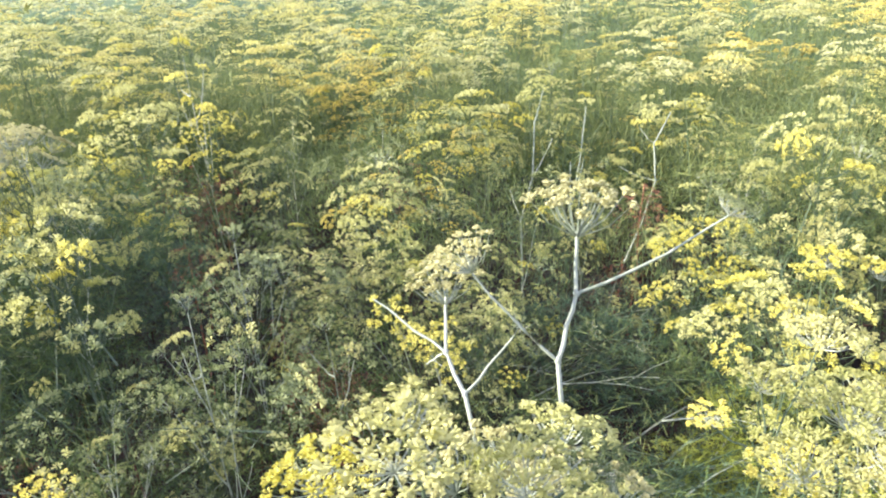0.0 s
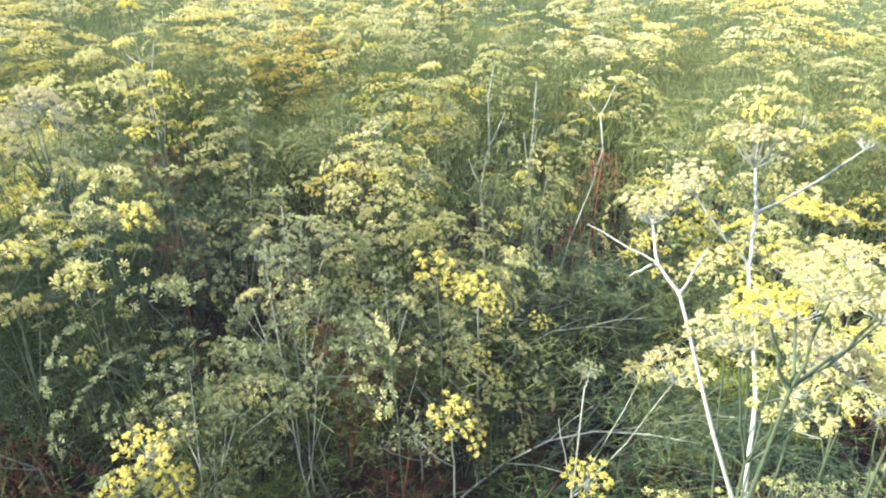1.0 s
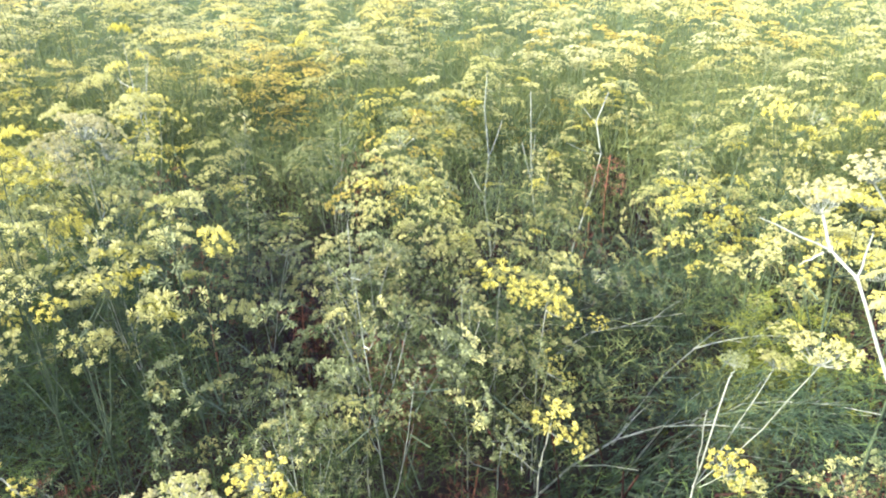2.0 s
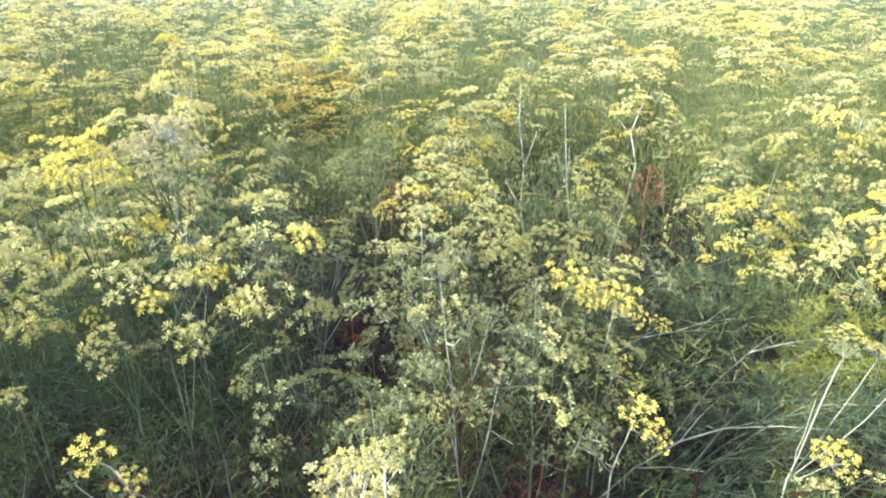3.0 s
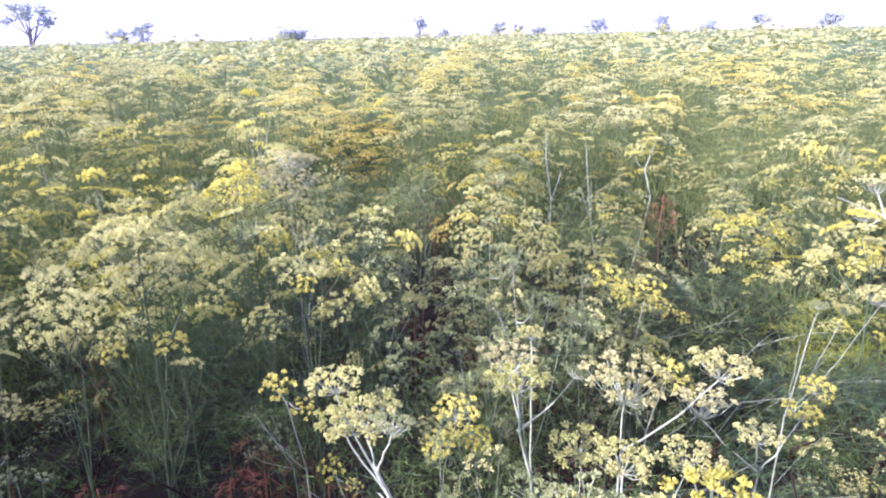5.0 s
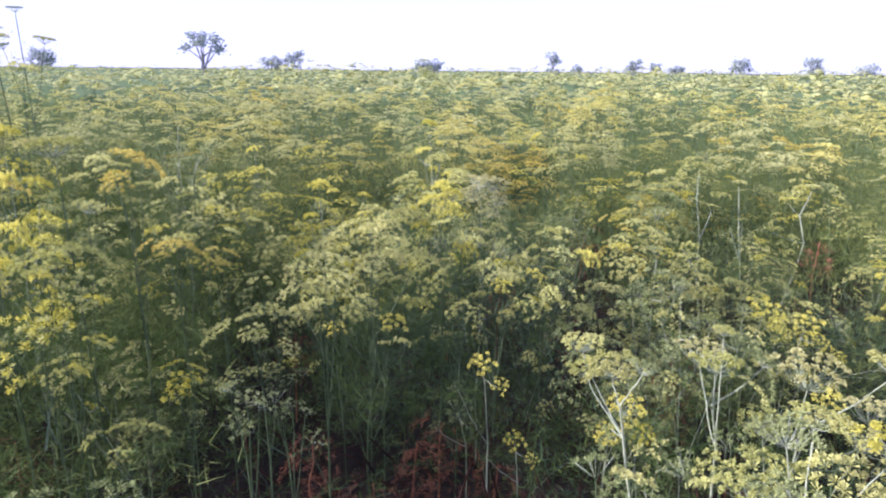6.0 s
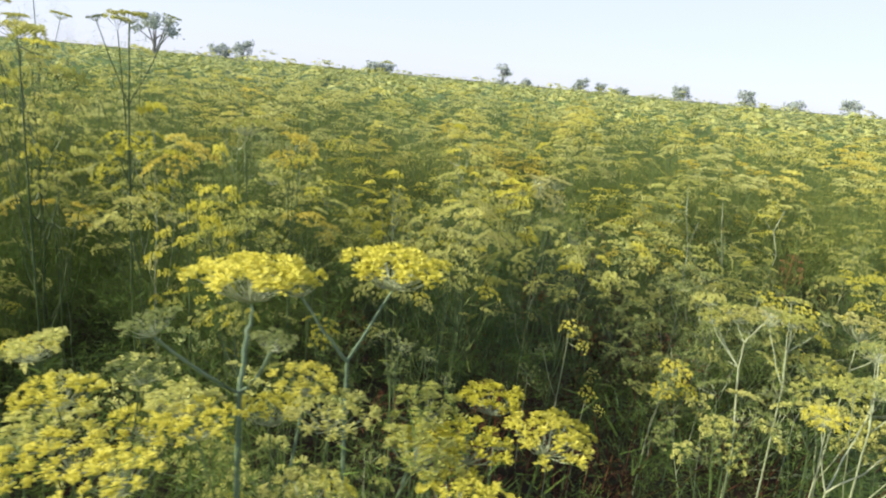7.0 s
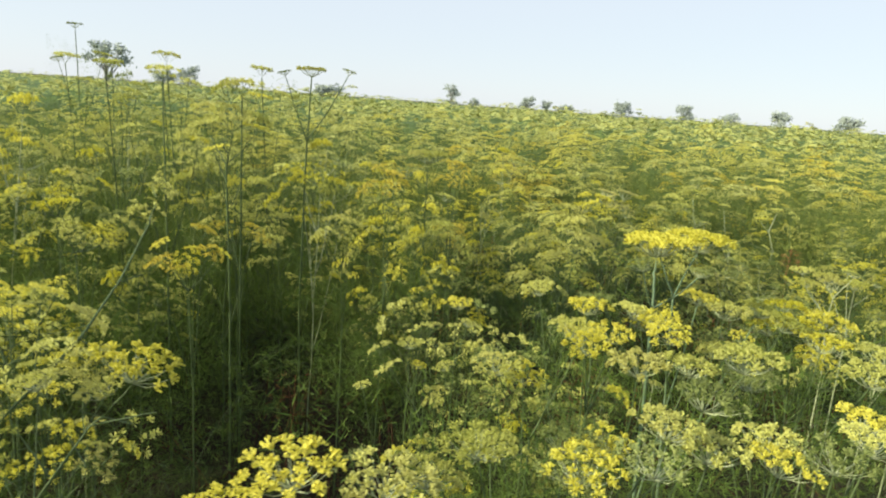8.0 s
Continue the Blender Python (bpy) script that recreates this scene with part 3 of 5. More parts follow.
own_fennel("fennel plant covered with small yellow umbels", (-2.36, -0.36, 0), [(-2.36, -0.37, 0.8), (-2.36, -0.37, 1.15)],
           [(2, (-2.386, -0.371, 1.37), 0.09, "bloom", 0, 0), (2, (-2.356, -0.42, 1.33), 0.09, "bloom", 0, -0.2), (1, (-2.452, -0.277, 1.38), 0.08, "pale", -0.2, 0),
            (2, (-2.27, -0.345, 1.35), 0.09, "pale", 0.2, 0), (1, (-2.42, -0.45, 1.32), 0.09, "bloom", -0.2, -0.2), (2, (-2.33, -0.29, 1.36), 0.08, "seed", 0, 0.1)], "bloom", STALK_GREEN, seed=14)
own_fennel("yellow fennel in flower with dense golden umbels", (-1.90, -0.38, 0), [(-1.90, -0.39, 0.8), (-1.90, -0.39, 1.15)],
           [(2, (-1.949, -0.42, 1.345), 0.10, "bloom", -0.1, -0.1), (2, (-1.86, -0.41, 1.35), 0.10, "bloom", 0.1, -0.1), (2, (-1.91, -0.34, 1.36), 0.09, "bloom", 0, 0.1), (1, (-1.82, -0.35, 1.33), 0.08, "bloom", 0.3, 0),
            (1, (-1.93, -0.47, 1.30), 0.08, "bloom", -0.1, -0.3)], "bloom", STALK_GREEN, seed=15)
own_fennel("fennel with clustered greenish umbels on thin stalks", (-2.46, -0.30, 0), [(-2.45, -0.30, 0.8), (-2.45, -0.30, 1.06)],
           [(2, (-2.40, -0.36, 1.315), 0.11, "pale", 0, 0), (2, (-2.56, -0.38, 1.25), 0.10, "pale", -0.1, -0.1), (1, (-2.52, -0.20, 1.20), 0.08, "seed", -0.4, 0), (2, (-2.34, -0.25, 1.26), 0.10, "bloom", 0.1, 0), (1, (-2.50, -0.36, 1.22), 0.09, "bloom", 0, -0.2)], seed=16)
own_fennel("fennel thick with cream and green umbels", (-2.42, -0.64, 0), [(-2.42, -0.64, 0.8), (-2.42, -0.63, 1.08)],
           [(2, (-2.25, -0.67, 1.375), 0.115, "pale", 0, 0), (2, (-2.43, -0.66, 1.37), 0.10, "pale", -0.1, 0), (1, (-2.35, -0.72, 1.34), 0.11, "seed", 0.2, -0.1), (1, (-2.48, -0.68, 1.25), 0.09, "bloom", -0.2, -0.1), (2, (-2.27, -0.56, 1.32), 0.10, "pale", 0.2, 0)], seed=17)
own_fennel("slim fennel with one small bright yellow umbel", (-2.56, -0.02, 0), [(-2.565, -0.03, 0.7), (-2.57, -0.05, 1.12)],
           [(2, (-2.573, -0.057, 1.275), 0.075, "bloom", 0, 0), (2, (-2.54, -0.03, 1.22), 0.05, "pale", 0.3, 0), (1, (-2.60, -0.09, 1.13), 0.055, "pale", -0.3, 0)], "bloom", STALK_GREEN, 0.003, leaves=4, seed=180)
own_fennel("slim fennel with a flat pale umbel and a small side umbel", (-2.67, 0.02, 0), [(-2.675, 0.01, 0.6), (-2.678, -0.01, 1.0)],
           [(2, (-2.678, -0.02, 1.158), 0.07, "pale", 0, 0), (2, (-2.66, -0.05, 1.12), 0.04, "bloom", 0.2, -0.1), (1, (-2.79, -0.02, 1.055), 0.045, "pale", -0.3, 0)], "pale", STALK_GREEN, 0.003, leaves=4, seed=181)
own_fennel("leaning fennel with a flat yellow umbel", (-3.52, -0.36, 0), [(-3.425, -0.31, 0.975), (-3.324, -0.298, 1.125)],
           [(2, (-3.25, -0.29, 1.205), 0.165, "bloom", 0.3, 0), (2, (-3.20, -0.33, 1.165), 0.06, "none", 0, 0), (1, (-3.33, -0.20, 1.13), 0.10, "pale", -0.2, 0), (1, (-3.44, -0.22, 1.16), 0.10, "pale", -0.2, 0.1)], r=0.0038, seed=18)
own_fennel("bare dry fennel stalk bowed over the stand", (-3.708, -0.586, 0), [(-3.645, -0.467, 0.730), (-3.509, -0.265, 1.100), (-3.411, -0.072, 1.210), (-3.369, 0.079, 1.294), (-3.330, 0.224, 1.410)],
           [(4, (-3.316, 0.090, 1.311), 0.05, "none", 0, 0), (3, (-3.352, -0.091, 1.180), 0.05, "none", 0, 0), (5, (-3.322, 0.261, 1.453), 0.05, "none", 0, 0)], r=0.0042, leaves=1, seed=25)
own_fennel("low fennel with full yellow and cream umbels by the path", (-2.90, -0.84, 0), [(-2.90, -0.84, 0.8), (-2.90, -0.85, 1.12)],
           [(2, (-2.94, -0.856, 1.335), 0.115, "bloom", 0, -0.1), (2, (-2.84, -0.87, 1.325), 0.11, "pale", 0.1, -0.1), (1, (-3.02, -0.86, 1.30), 0.09, "bloom", -0.2, 0), (1, (-2.78, -0.80, 1.29), 0.09, "pale", 0.2, 0)], seed=19)
own_fennel("fennel with seeding cream umbels near the path", (-2.50, -0.86, 0), [(-2.50, -0.86, 0.8), (-2.49, -0.87, 1.10)],
           [(2, (-2.52, -0.88, 1.34), 0.10, "seed", 0, 0), (2, (-2.42, -0.84, 1.33), 0.10, "pale", 0.1, 0), (1, (-2.60, -0.84, 1.31), 0.09, "seed", -0.2, 0), (1, (-2.33, -0.86, 1.32), 0.09, "bloom", 0.2, 0)], seed=20)
own_fennel("golden fennel with many small umbels over green stalks", (-2.02, -0.55, 0), [(-2.02, -0.55, 0.8), (-2.02, -0.54, 1.1)],
           [(2, (-1.95, -0.64, 1.365), 0.10, "pale", 0.1, 0), (2, (-1.97, -0.52, 1.345), 0.10, "bloom", 0.1, 0), (2, (-1.99, -0.40, 1.335), 0.09, "bloom", 0, 0.1), (2, (-2.04, -0.70, 1.36), 0.10, "pale", 0, -0.1), (1, (-2.14, -0.56, 1.29), 0.10, "seed", -0.1, 0),
            (1, (-2.12, -0.44, 1.30), 0.09, "pale", -0.1, 0.1)], "bloom", STALK_GREEN, leaves=5, seed=27)
own_fennel("green fennel with broad pale umbels below the yellow ones", (-2.62, -0.80, 0), [(-2.63, -0.80, 0.8), (-2.63, -0.80, 1.08)],
           [(2, (-2.71, -0.78, 1.315), 0.10, "pale", -0.1, 0), (2, (-2.60, -0.86, 1.325), 0.10, "bloom", 0, -0.1), (2, (-2.48, -0.83, 1.36), 0.10, "pale", 0.2, 0), (1, (-2.66, -0.68, 1.25), 0.10, "pale", 0, 0.1), (1, (-2.56, -0.72, 1.28), 0.09, "seed", 0.1, 0.1)],
           "pale", STALK_GREEN, leaves=5, seed=28)
own_fennel("leafy fennel with cream umbels beside the way", (-2.26, -0.86, 0), [(-2.26, -0.86, 0.8), (-2.26, -0.87, 1.15)],
           [(2, (-2.25, -0.91, 1.375), 0.09, "pale", 0.1, 0), (2, (-2.33, -0.94, 1.375), 0.09, "seed", -0.1, 0), (2, (-2.18, -0.84, 1.36), 0.09, "bloom", 0.2, 0), (1, (-2.30, -0.80, 1.32), 0.09, "pale", 0, 0.1)], "pale", STALK_GREEN, leaves=5, seed=29)
own_fennel("fennel thick with yellow and cream umbels", (-2.16, -0.40, 0), [(-2.16, -0.41, 0.8), (-2.15, -0.41, 1.1)],
           [(2, (-2.10, -0.40, 1.37), 0.10, "pale", 0.1, 0), (2, (-2.24, -0.39, 1.35), 0.09, "bloom", -0.1, 0), (2, (-2.01, -0.46, 1.365), 0.09, "pale", 0.2, -0.1), (1, (-2.28, -0.50, 1.36), 0.09, "bloom", -0.2, -0.1), (1, (-2.18, -0.26, 1.29), 0.10, "bloom", 0, 0.2)],
           "bloom", STALK_GREEN, leaves=5, seed=30)
own_fennel("pale fennel with cream and grey-green umbels by the path", (-1.10, 0.02, 0), [(-1.10, 0.02, 0.8), (-1.10, 0.01, 1.0)],
           [(2, (-0.99, 0.07, 1.18), 0.10, "seed", 0.1, 0), (2, (-1.14, 0.02, 1.15), 0.10, "pale", -0.1, 0), (2, (-1.04, -0.10, 1.22), 0.10, "pale", 0.1, -0.1), (1, (-1.22, -0.08, 1.20), 0.08, "bloom", -0.2, -0.1)], "pale", STALK, leaves=4, seed=31)
own_fennel("single small cream umbel on a thin upright stalk", (-1.686, 0.49, 0), [(-1.686, 0.48, 0.4), (-1.687, 0.466, 0.80)],
           [(2, (-1.687, 0.464, 0.805), 0.055, "pale", 0, 0), (2, (-1.665, 0.46, 0.80), 0.04, "pale", 0.3, 0)], "pale", STALK, leaves=1, seed=32, r=0.003)
own_fennel("tall dark-stalked fennel rising above the field", (-2.96, 1.55, 0), [(-2.97, 1.54, 0.8), (-2.95, 1.52, 1.55), (-2.935, 1.51, 1.83)],
           [(3, (-2.935, 1.51, 1.83), 0.13, "pale", 0, 0), (2, (-3.05, 1.52, 1.83), 0.06, "seed", -0.3, 0), (2, (-2.775, 1.45, 1.85), 0.06, "seed", 0.3, 0)], "pale", STALK_GREEN, 0.006, seed=21)
own_fennel("very tall thin fennel above the field's top", (-5.30, 6.0, 0), [(-5.32, 6.0, 1.2), (-5.316, 5.97, 2.2)],
           [(2, (-5.316, 5.97, 2.24), 0.15, "seed", 0, 0), (1, (-5.05, 5.9, 1.95), 0.2, "pale", 0.2, 0), (1, (-5.5, 6.0, 1.9), 0.15, "seed", -0.3, 0)], "seed", STALK_GREEN, 0.008, seed=22)
own_fennel("tall fennel with open umbels against the sky", (-4.35, 3.6, 0), [(-4.34, 3.6, 1.1), (-4.33, 3.6, 1.7)],
           [(2, (-4.33, 3.6, 1.84), 0.16, "pale", 0, 0), (1, (-4.15, 3.55, 1.70), 0.14, "pale", 0.2, 0), (1, (-4.5, 3.6, 1.72), 0.12, "seed", -0.3, 0), (1, (-4.25, 3.7, 1.6), 0.12, "bloom", 0, 0)], "pale", STALK_GREEN, 0.007, seed=23)

own_fennel("tall fennel with a flat pale umbel over the field's top", (-3.551, 1.441, 0), [(-3.541, 1.424, 0.974), (-3.539, 1.409, 1.773)], [(2, (-3.539, 1.409, 1.773), 0.13, "pale", 0, 0), (1, (-3.672, 1.410, 1.540), 0.1, "pale", -0.3, 0), (1, (-3.409, 1.443, 1.500), 0.1, "bloom", 0.3, 0)], "pale", STALK_GREEN, 0.0055, seed=33, fine=False)
own_fennel("fennel with a broad yellow-green umbel level with the skyline", (-3.231, 1.332, 0), [(-3.222, 1.315, 0.973), (-3.212, 1.305, 1.723)], [(2, (-3.212, 1.305, 1.733), 0.15, "pale", 0, 0), (2, (-3.142, 1.286, 1.703), 0.10, "bloom", 0.2, 0), (1, (-3.312, 1.340, 1.480), 0.1, "bloom", -0.3, 0)], "pale", STALK_GREEN, 0.0055, seed=34, fine=False)
own_fennel("fennel with wide greenish yellow umbels side by side", (-3.240, 1.051, 0), [(-3.231, 1.034, 0.873), (-3.241, 1.018, 1.480)], [(2, (-3.215, 0.990, 1.601), 0.15, "pale", 0, 0), (2, (-3.300, 1.066, 1.581), 0.14, "pale", -0.2, 0), (2, (-3.141, 1.006, 1.591), 0.10, "bloom", 0.2, 0)], "pale", STALK_GREEN, 0.0055, seed=35, fine=False)
for i, (x, y, z) in enumerate([(-3.897, 1.910, 1.793), (-3.195, 2.128, 1.824), (-3.642, 2.008, 1.854), (-3.733, 2.353, 1.763), (-4.188, 2.265, 1.823)]):
    own_fennel("thin dark fennel stalk with yellow-green umbels against the sky", (x + 0.05, y + 0.03, 0), [(x + 0.03, y + 0.02, z * 0.6), (x, y, z)],
               [(2, (x, y, z), 0.13, "pale", 0.1, 0), (1, (x + 0.10, y, z - 0.12), 0.12, "pale", 0.3, 0), (1, (x - 0.09, y, z - 0.30), 0.09, "seed", -0.3, 0)], "seed", STALK_GREEN, 0.0045, seed=36 + i, fine=False)


def bush(label, x, y, z, reach, count, kinds, width, seed, stalk=STALK, fine=True, ragged=0.17, leaves=4):
    """A fennel whose many umbels make one rounded cloud, its middle at x, y and its top at z."""
    q = random.Random(seed)
    heads = []
    for i in range(count):
        u, w = math.sqrt((i + 0.3) / count), i * 2.39996
        heads.append((2 if i % 3 else 1, (x + reach * u * math.cos(w), y + reach * u * math.sin(w), z - 0.6 * reach * u * u - q.uniform(0.0, ragged)), width * q.uniform(0.75, 1.2), kinds[i % len(kinds)], 0.9 * u * math.cos(w), 0.9 * u * math.sin(w)))
    own_fennel(label, (x, y, 0), [(x + 0.01, y, z * 0.55), (x, y + 0.01, z - 0.22)], heads, stalk=stalk, seed=seed, leaves=leaves, fine=fine)


bush("fennel bush with cream and yellow umbels", 0.70, 1.02, 1.10, 0.15, 8, ("pale", "pale", "bloom"), 0.10, 81, STALK_GREEN)
bush("fennel bush with pale golden umbels", 0.74, 1.34, 1.10, 0.18, 11, ("bloom", "pale"), 0.10, 82, STALK_GREEN, False)
bush("rounded fennel bush of cream and grey-green umbels", -1.33, 1.55, 1.22, 0.22, 11, ("pale", "pale", "seed"), 0.095, 83, STALK_GREEN, False)
bush("rounded fennel bush of pale yellow umbels", -1.62, 1.70, 1.22, 0.22, 10, ("pale", "bloom", "pale"), 0.095, 84, STALK_GREEN, False)
bush("rounded fennel bush of cream umbels on dark stalks", -1.50, 2.15, 1.20, 0.22, 9, ("pale", "seed", "pale"), 0.095, 85, STALK_GREEN, False)
bush("low fennel bush of olive umbels", -0.40, 1.98, 0.74, 0.18, 14, ("pale", "seed"), 0.09, 86, STALK_GREEN, False)
bush("low fennel bush of grey-green seed heads", -0.62, 1.40, 0.78, 0.13, 7, ("seed", "seed", "pale"), 0.09, 87, STALK_GREEN, False)
bush("low fennel bush of grey-green seed heads", -0.90, 1.70, 0.70, 0.18, 8, ("seed", "pale"), 0.085, 88, STALK_GREEN, False)
bush("low fennel bush of olive and yellow umbels", 0.10, 1.75, 0.82, 0.18, 13, ("pale", "bloom", "seed"), 0.09, 89, STALK_GREEN, False)
bush("fennel bush with golden umbels", -0.35, 2.75, 0.92, 0.20, 15, ("gold", "pale"), 0.095, 90, STALK_GREEN, False)

for i, (x, y, z, reach, count, width, kind, words) in enumerate([
        (-2.47, 1.06, 0.98, 0.09, 5, 0.085, "pale", "pale yellow"), (-2.30, 0.99, 0.79, 0.09, 5, 0.08, "pale", "pale yellow"), (-2.20, 1.15, 0.90, 0.05, 4, 0.085, "bloom", "bright yellow"), (-1.94, 1.09, 1.06, 0.13, 8, 0.085, "pale", "cream"),
        (-1.945, 0.89, 0.95, 0.06, 4, 0.075, "seed", "olive"), (-1.85, 0.97, 0.89, 0.10, 6, 0.07, "seed", "olive"), (-1.77, 1.16, 1.18, 0.09, 6, 0.10, "pale", "cream"), (-2.22, 1.65, 1.10, 0.05, 4, 0.075, "gold", "golden"),
        (-2.63, 1.05, 1.50, 0.07, 5, 0.09, "gold", "golden"), (-2.33, 1.22, 1.50, 0.06, 4, 0.10, "gold", "golden"), (-2.27, 1.38, 1.23, 0.08, 5, 0.09, "gold", "golden"), (-2.44, 0.98, 1.29, 0.11, 6, 0.10, "pale", "cream"),
        (-2.795, 1.10, 1.28, 0.08, 5, 0.09, "pale", "pale yellow"), (-1.66, 1.51, 1.27, 0.10, 6, 0.10, "pale", "cream"), (-1.255, 1.957, 1.28, 0.10, 5, 0.11, "open", "beige-pink"), (-1.21, 1.83, 1.31, 0.09, 4, 0.11, "open", "whitish"),
        (-1.39, 1.71, 1.35, 0.06, 4, 0.09, "bloom", "bright yellow"), (-1.54, 1.87, 1.24, 0.10, 4, 0.11, "pale", "yellow-green")]):
    bush("fennel plant with a loose cluster of %s umbels" % words, x, y, z, reach, count, (kind,), width, 900 + i, STALK_GREEN, kind == "open", 0.09, 2)
own_fennel("fennel stalk with one large flat cream umbel", (-2.44, 1.15, 0), [(-2.45, 1.14, 0.8), (-2.455, 1.12, 1.45)],
           [(2, (-2.458, 1.116, 1.51), 0.16, "pale", 0, 0), (1, (-2.38, 1.10, 1.36), 0.09, "pale", 0.3, 0)], "pale", STALK_GREEN, 0.004, leaves=3, seed=182)

bush("fennel bush thick with yellow-green umbels", -3.52, 0.04, 1.14, 0.14, 9, ("bloom", "pale"), 0.095, 98, STALK_GREEN, False)
bush("leafy fennel bush with yellow-green umbels beside the path", -3.46, -0.08, 0.98, 0.13, 9, ("bloom", "pale"), 0.085, 183, STALK_GREEN, False, 0.10, 6)
bush("fennel bush with soft yellow umbels and green leaves", -3.59, -0.01, 1.34, 0.16, 10, ("bloom", "pale", "pale"), 0.095, 99, STALK_GREEN, False)
bush("fennel bush with yellow umbels above dark leaves", -3.33, 0.72, 1.29, 0.11, 10, ("bloom", "gold"), 0.085, 120, STALK_GREEN, False)
bush("fennel bush with golden and cream umbels over dark leaves", -3.27, 1.58, 1.27, 0.17, 9, ("pale", "gold"), 0.09, 184, STALK_GREEN, False)
bush("fennel bush of green and yellow umbels", -3.76, 0.96, 1.36, 0.20, 12, ("pale", "bloom"), 0.10, 121, STALK_GREEN, False)

for i, (x, y, z, reach, kinds, words) in enumerate([
        (-1.130, 0.290, 1.076, 0.10, ("seed", "pale"), "grey-green"), (-0.887, 0.310, 1.117, 0.12, ("pale", "seed"), "cream"), (-0.771, 0.175, 1.158, 0.10, ("pale",), "cream"),
        (-0.739, 1.616, 0.618, 0.15, ("seed", "seed", "pale"), "grey-green"), (-1.325, 1.914, 0.768, 0.18, ("seed", "pale"), "grey-green"), (-0.66, 1.46, 0.64, 0.12, ("seed", "pale"), "grey-green"),
        (-1.203, 1.472, 1.129, 0.20, ("pale", "pale", "bloom"), "cream-yellow"), (0.860, 1.798, 0.902, 0.20, ("pale", "bloom"), "golden"),
        (0.154, 3.483, 1.004, 0.22, ("gold", "pale"), "golden"), (-0.075, 3.291, 0.964, 0.22, ("gold", "bloom", "gold"), "golden"), (-0.10, 2.95, 0.80, 0.20, ("gold", "pale"), "golden"), (1.545, 2.674, 1.002, 0.22, ("bloom", "pale"), "golden")]):
    bush("fennel bush rounded with %s umbels" % words, x, y, z, reach, 12, kinds, 0.09, 130 + i, STALK_GREEN, False)

own_fennel("pale dry forked fennel stalk over a dark gap", (0.330, 3.059, 0), [(0.321, 3.076, 0.173), (0.323, 3.237, 0.501), (0.395, 3.400, 0.686), (0.417, 3.562, 0.932), (0.486, 3.729, 1.102)],
           [(5, (0.486, 3.729, 1.102), 0.11, "pale", 0, 0), (2, (0.274, 3.373, 0.627), 0.05, "none", 0, 0), (3, (0.507, 3.510, 0.857), 0.09, "pale", 0.2, 0), (1, (0.423, 3.267, 0.579), 0.05, "none", 0, 0)], "pale", STALK, 0.0075, leaves=0, seed=160, fine=False)
own_fennel("bundle of pale dry fennel stalks", (0.633, 3.167, 0), [(0.631, 3.164, 0.193), (0.563, 3.160, 0.588), (0.630, 3.360, 0.761), (0.679, 3.523, 1.013)],
           [(4, (0.679, 3.523, 1.013), 0.10, "pale", 0, 0), (2, (0.588, 3.395, 0.761), 0.05, "none", 0, 0), (2, (0.656, 3.373, 0.797), 0.08, "pale", 0, 0), (1, (0.726, 3.309, 0.693), 0.07, "bloom", 0.1, 0)], "pale", STALK, 0.006, leaves=0, seed=161, fine=False)
own_fennel("leaning pale fennel stalk with withered side leaves", (0.718, 3.003, 0), [(0.790, 3.052, 0.259), (0.908, 3.143, 0.493), (0.971, 3.180, 0.714), (0.976, 3.279, 0.871), (1.059, 3.321, 1.022)],
           [(5, (1.059, 3.321, 1.022), 0.10, "pale", 0, 0), (3, (0.813, 3.284, 0.762), 0.08, "pale", -0.2, 0), (4, (0.912, 3.319, 0.943), 0.09, "bloom", -0.1, 0)], "pale", STALK, 0.006, leaves=0, seed=162, fine=False)

bush("near fennel bush with a cloud of cream umbels", 0.13, 0.57, 1.32, 0.09, 9, ("open", "pale"), 0.085, 170, STALK_GREEN, True, 0.08)

bush("leafy fennel bush with yellow-green umbels", -3.66, 0.31, 1.29, 0.15, 10, ("pale", "bloom"), 0.095, 171, STALK_GREEN, False)
bush("leafy fennel bush with fading yellow umbels", -3.94, 1.31, 1.42, 0.20, 12, ("bloom", "pale"), 0.10, 172, STALK_GREEN, False)

# single bright heads low in the hollow
for i, (x, y, z, w, k) in enumerate([(-0.036, 1.511, 0.835, 0.11, "bloom"), (-0.136, 1.632, 0.84, 0.13, "bloom"), (-0.167, 1.156, 0.72, 0.105, "bloom"), (-0.039, 1.468, 0.65, 0.075, "bloom"), 
                                     (-1.28, 1.122, 0.875, 0.085, "bloom"), (-1.17, 1.13, 0.61, 0.07, "bloom"), (-0.243, 1.271, 0.59, 0.13, "seed"), (-1.33, 1.40, 0.56, 0.10, "seed")]):
    own_fennel("slender fennel with a single low %s umbel" % ("yellow" if k == "bloom" else "grey-green"), (x + 0.05, y + 0.16, 0), [(x + 0.04, y + 0.14, z * 0.6), (x + 0.01, y + 0.03, z - 0.05)],
               [(2, (x, y, z), w, k, -0.1, -0.7), (2, (x + 0.05, y - 0.01, z - 0.06), w * 0.7, k, 0.3, -0.8), (1, (x - 0.07, y + 0.06, z - 0.1), w * 0.6, "seed", -0.4, -0.3)], leaves=2, seed=60 + i, fine=False, r=0.0035)
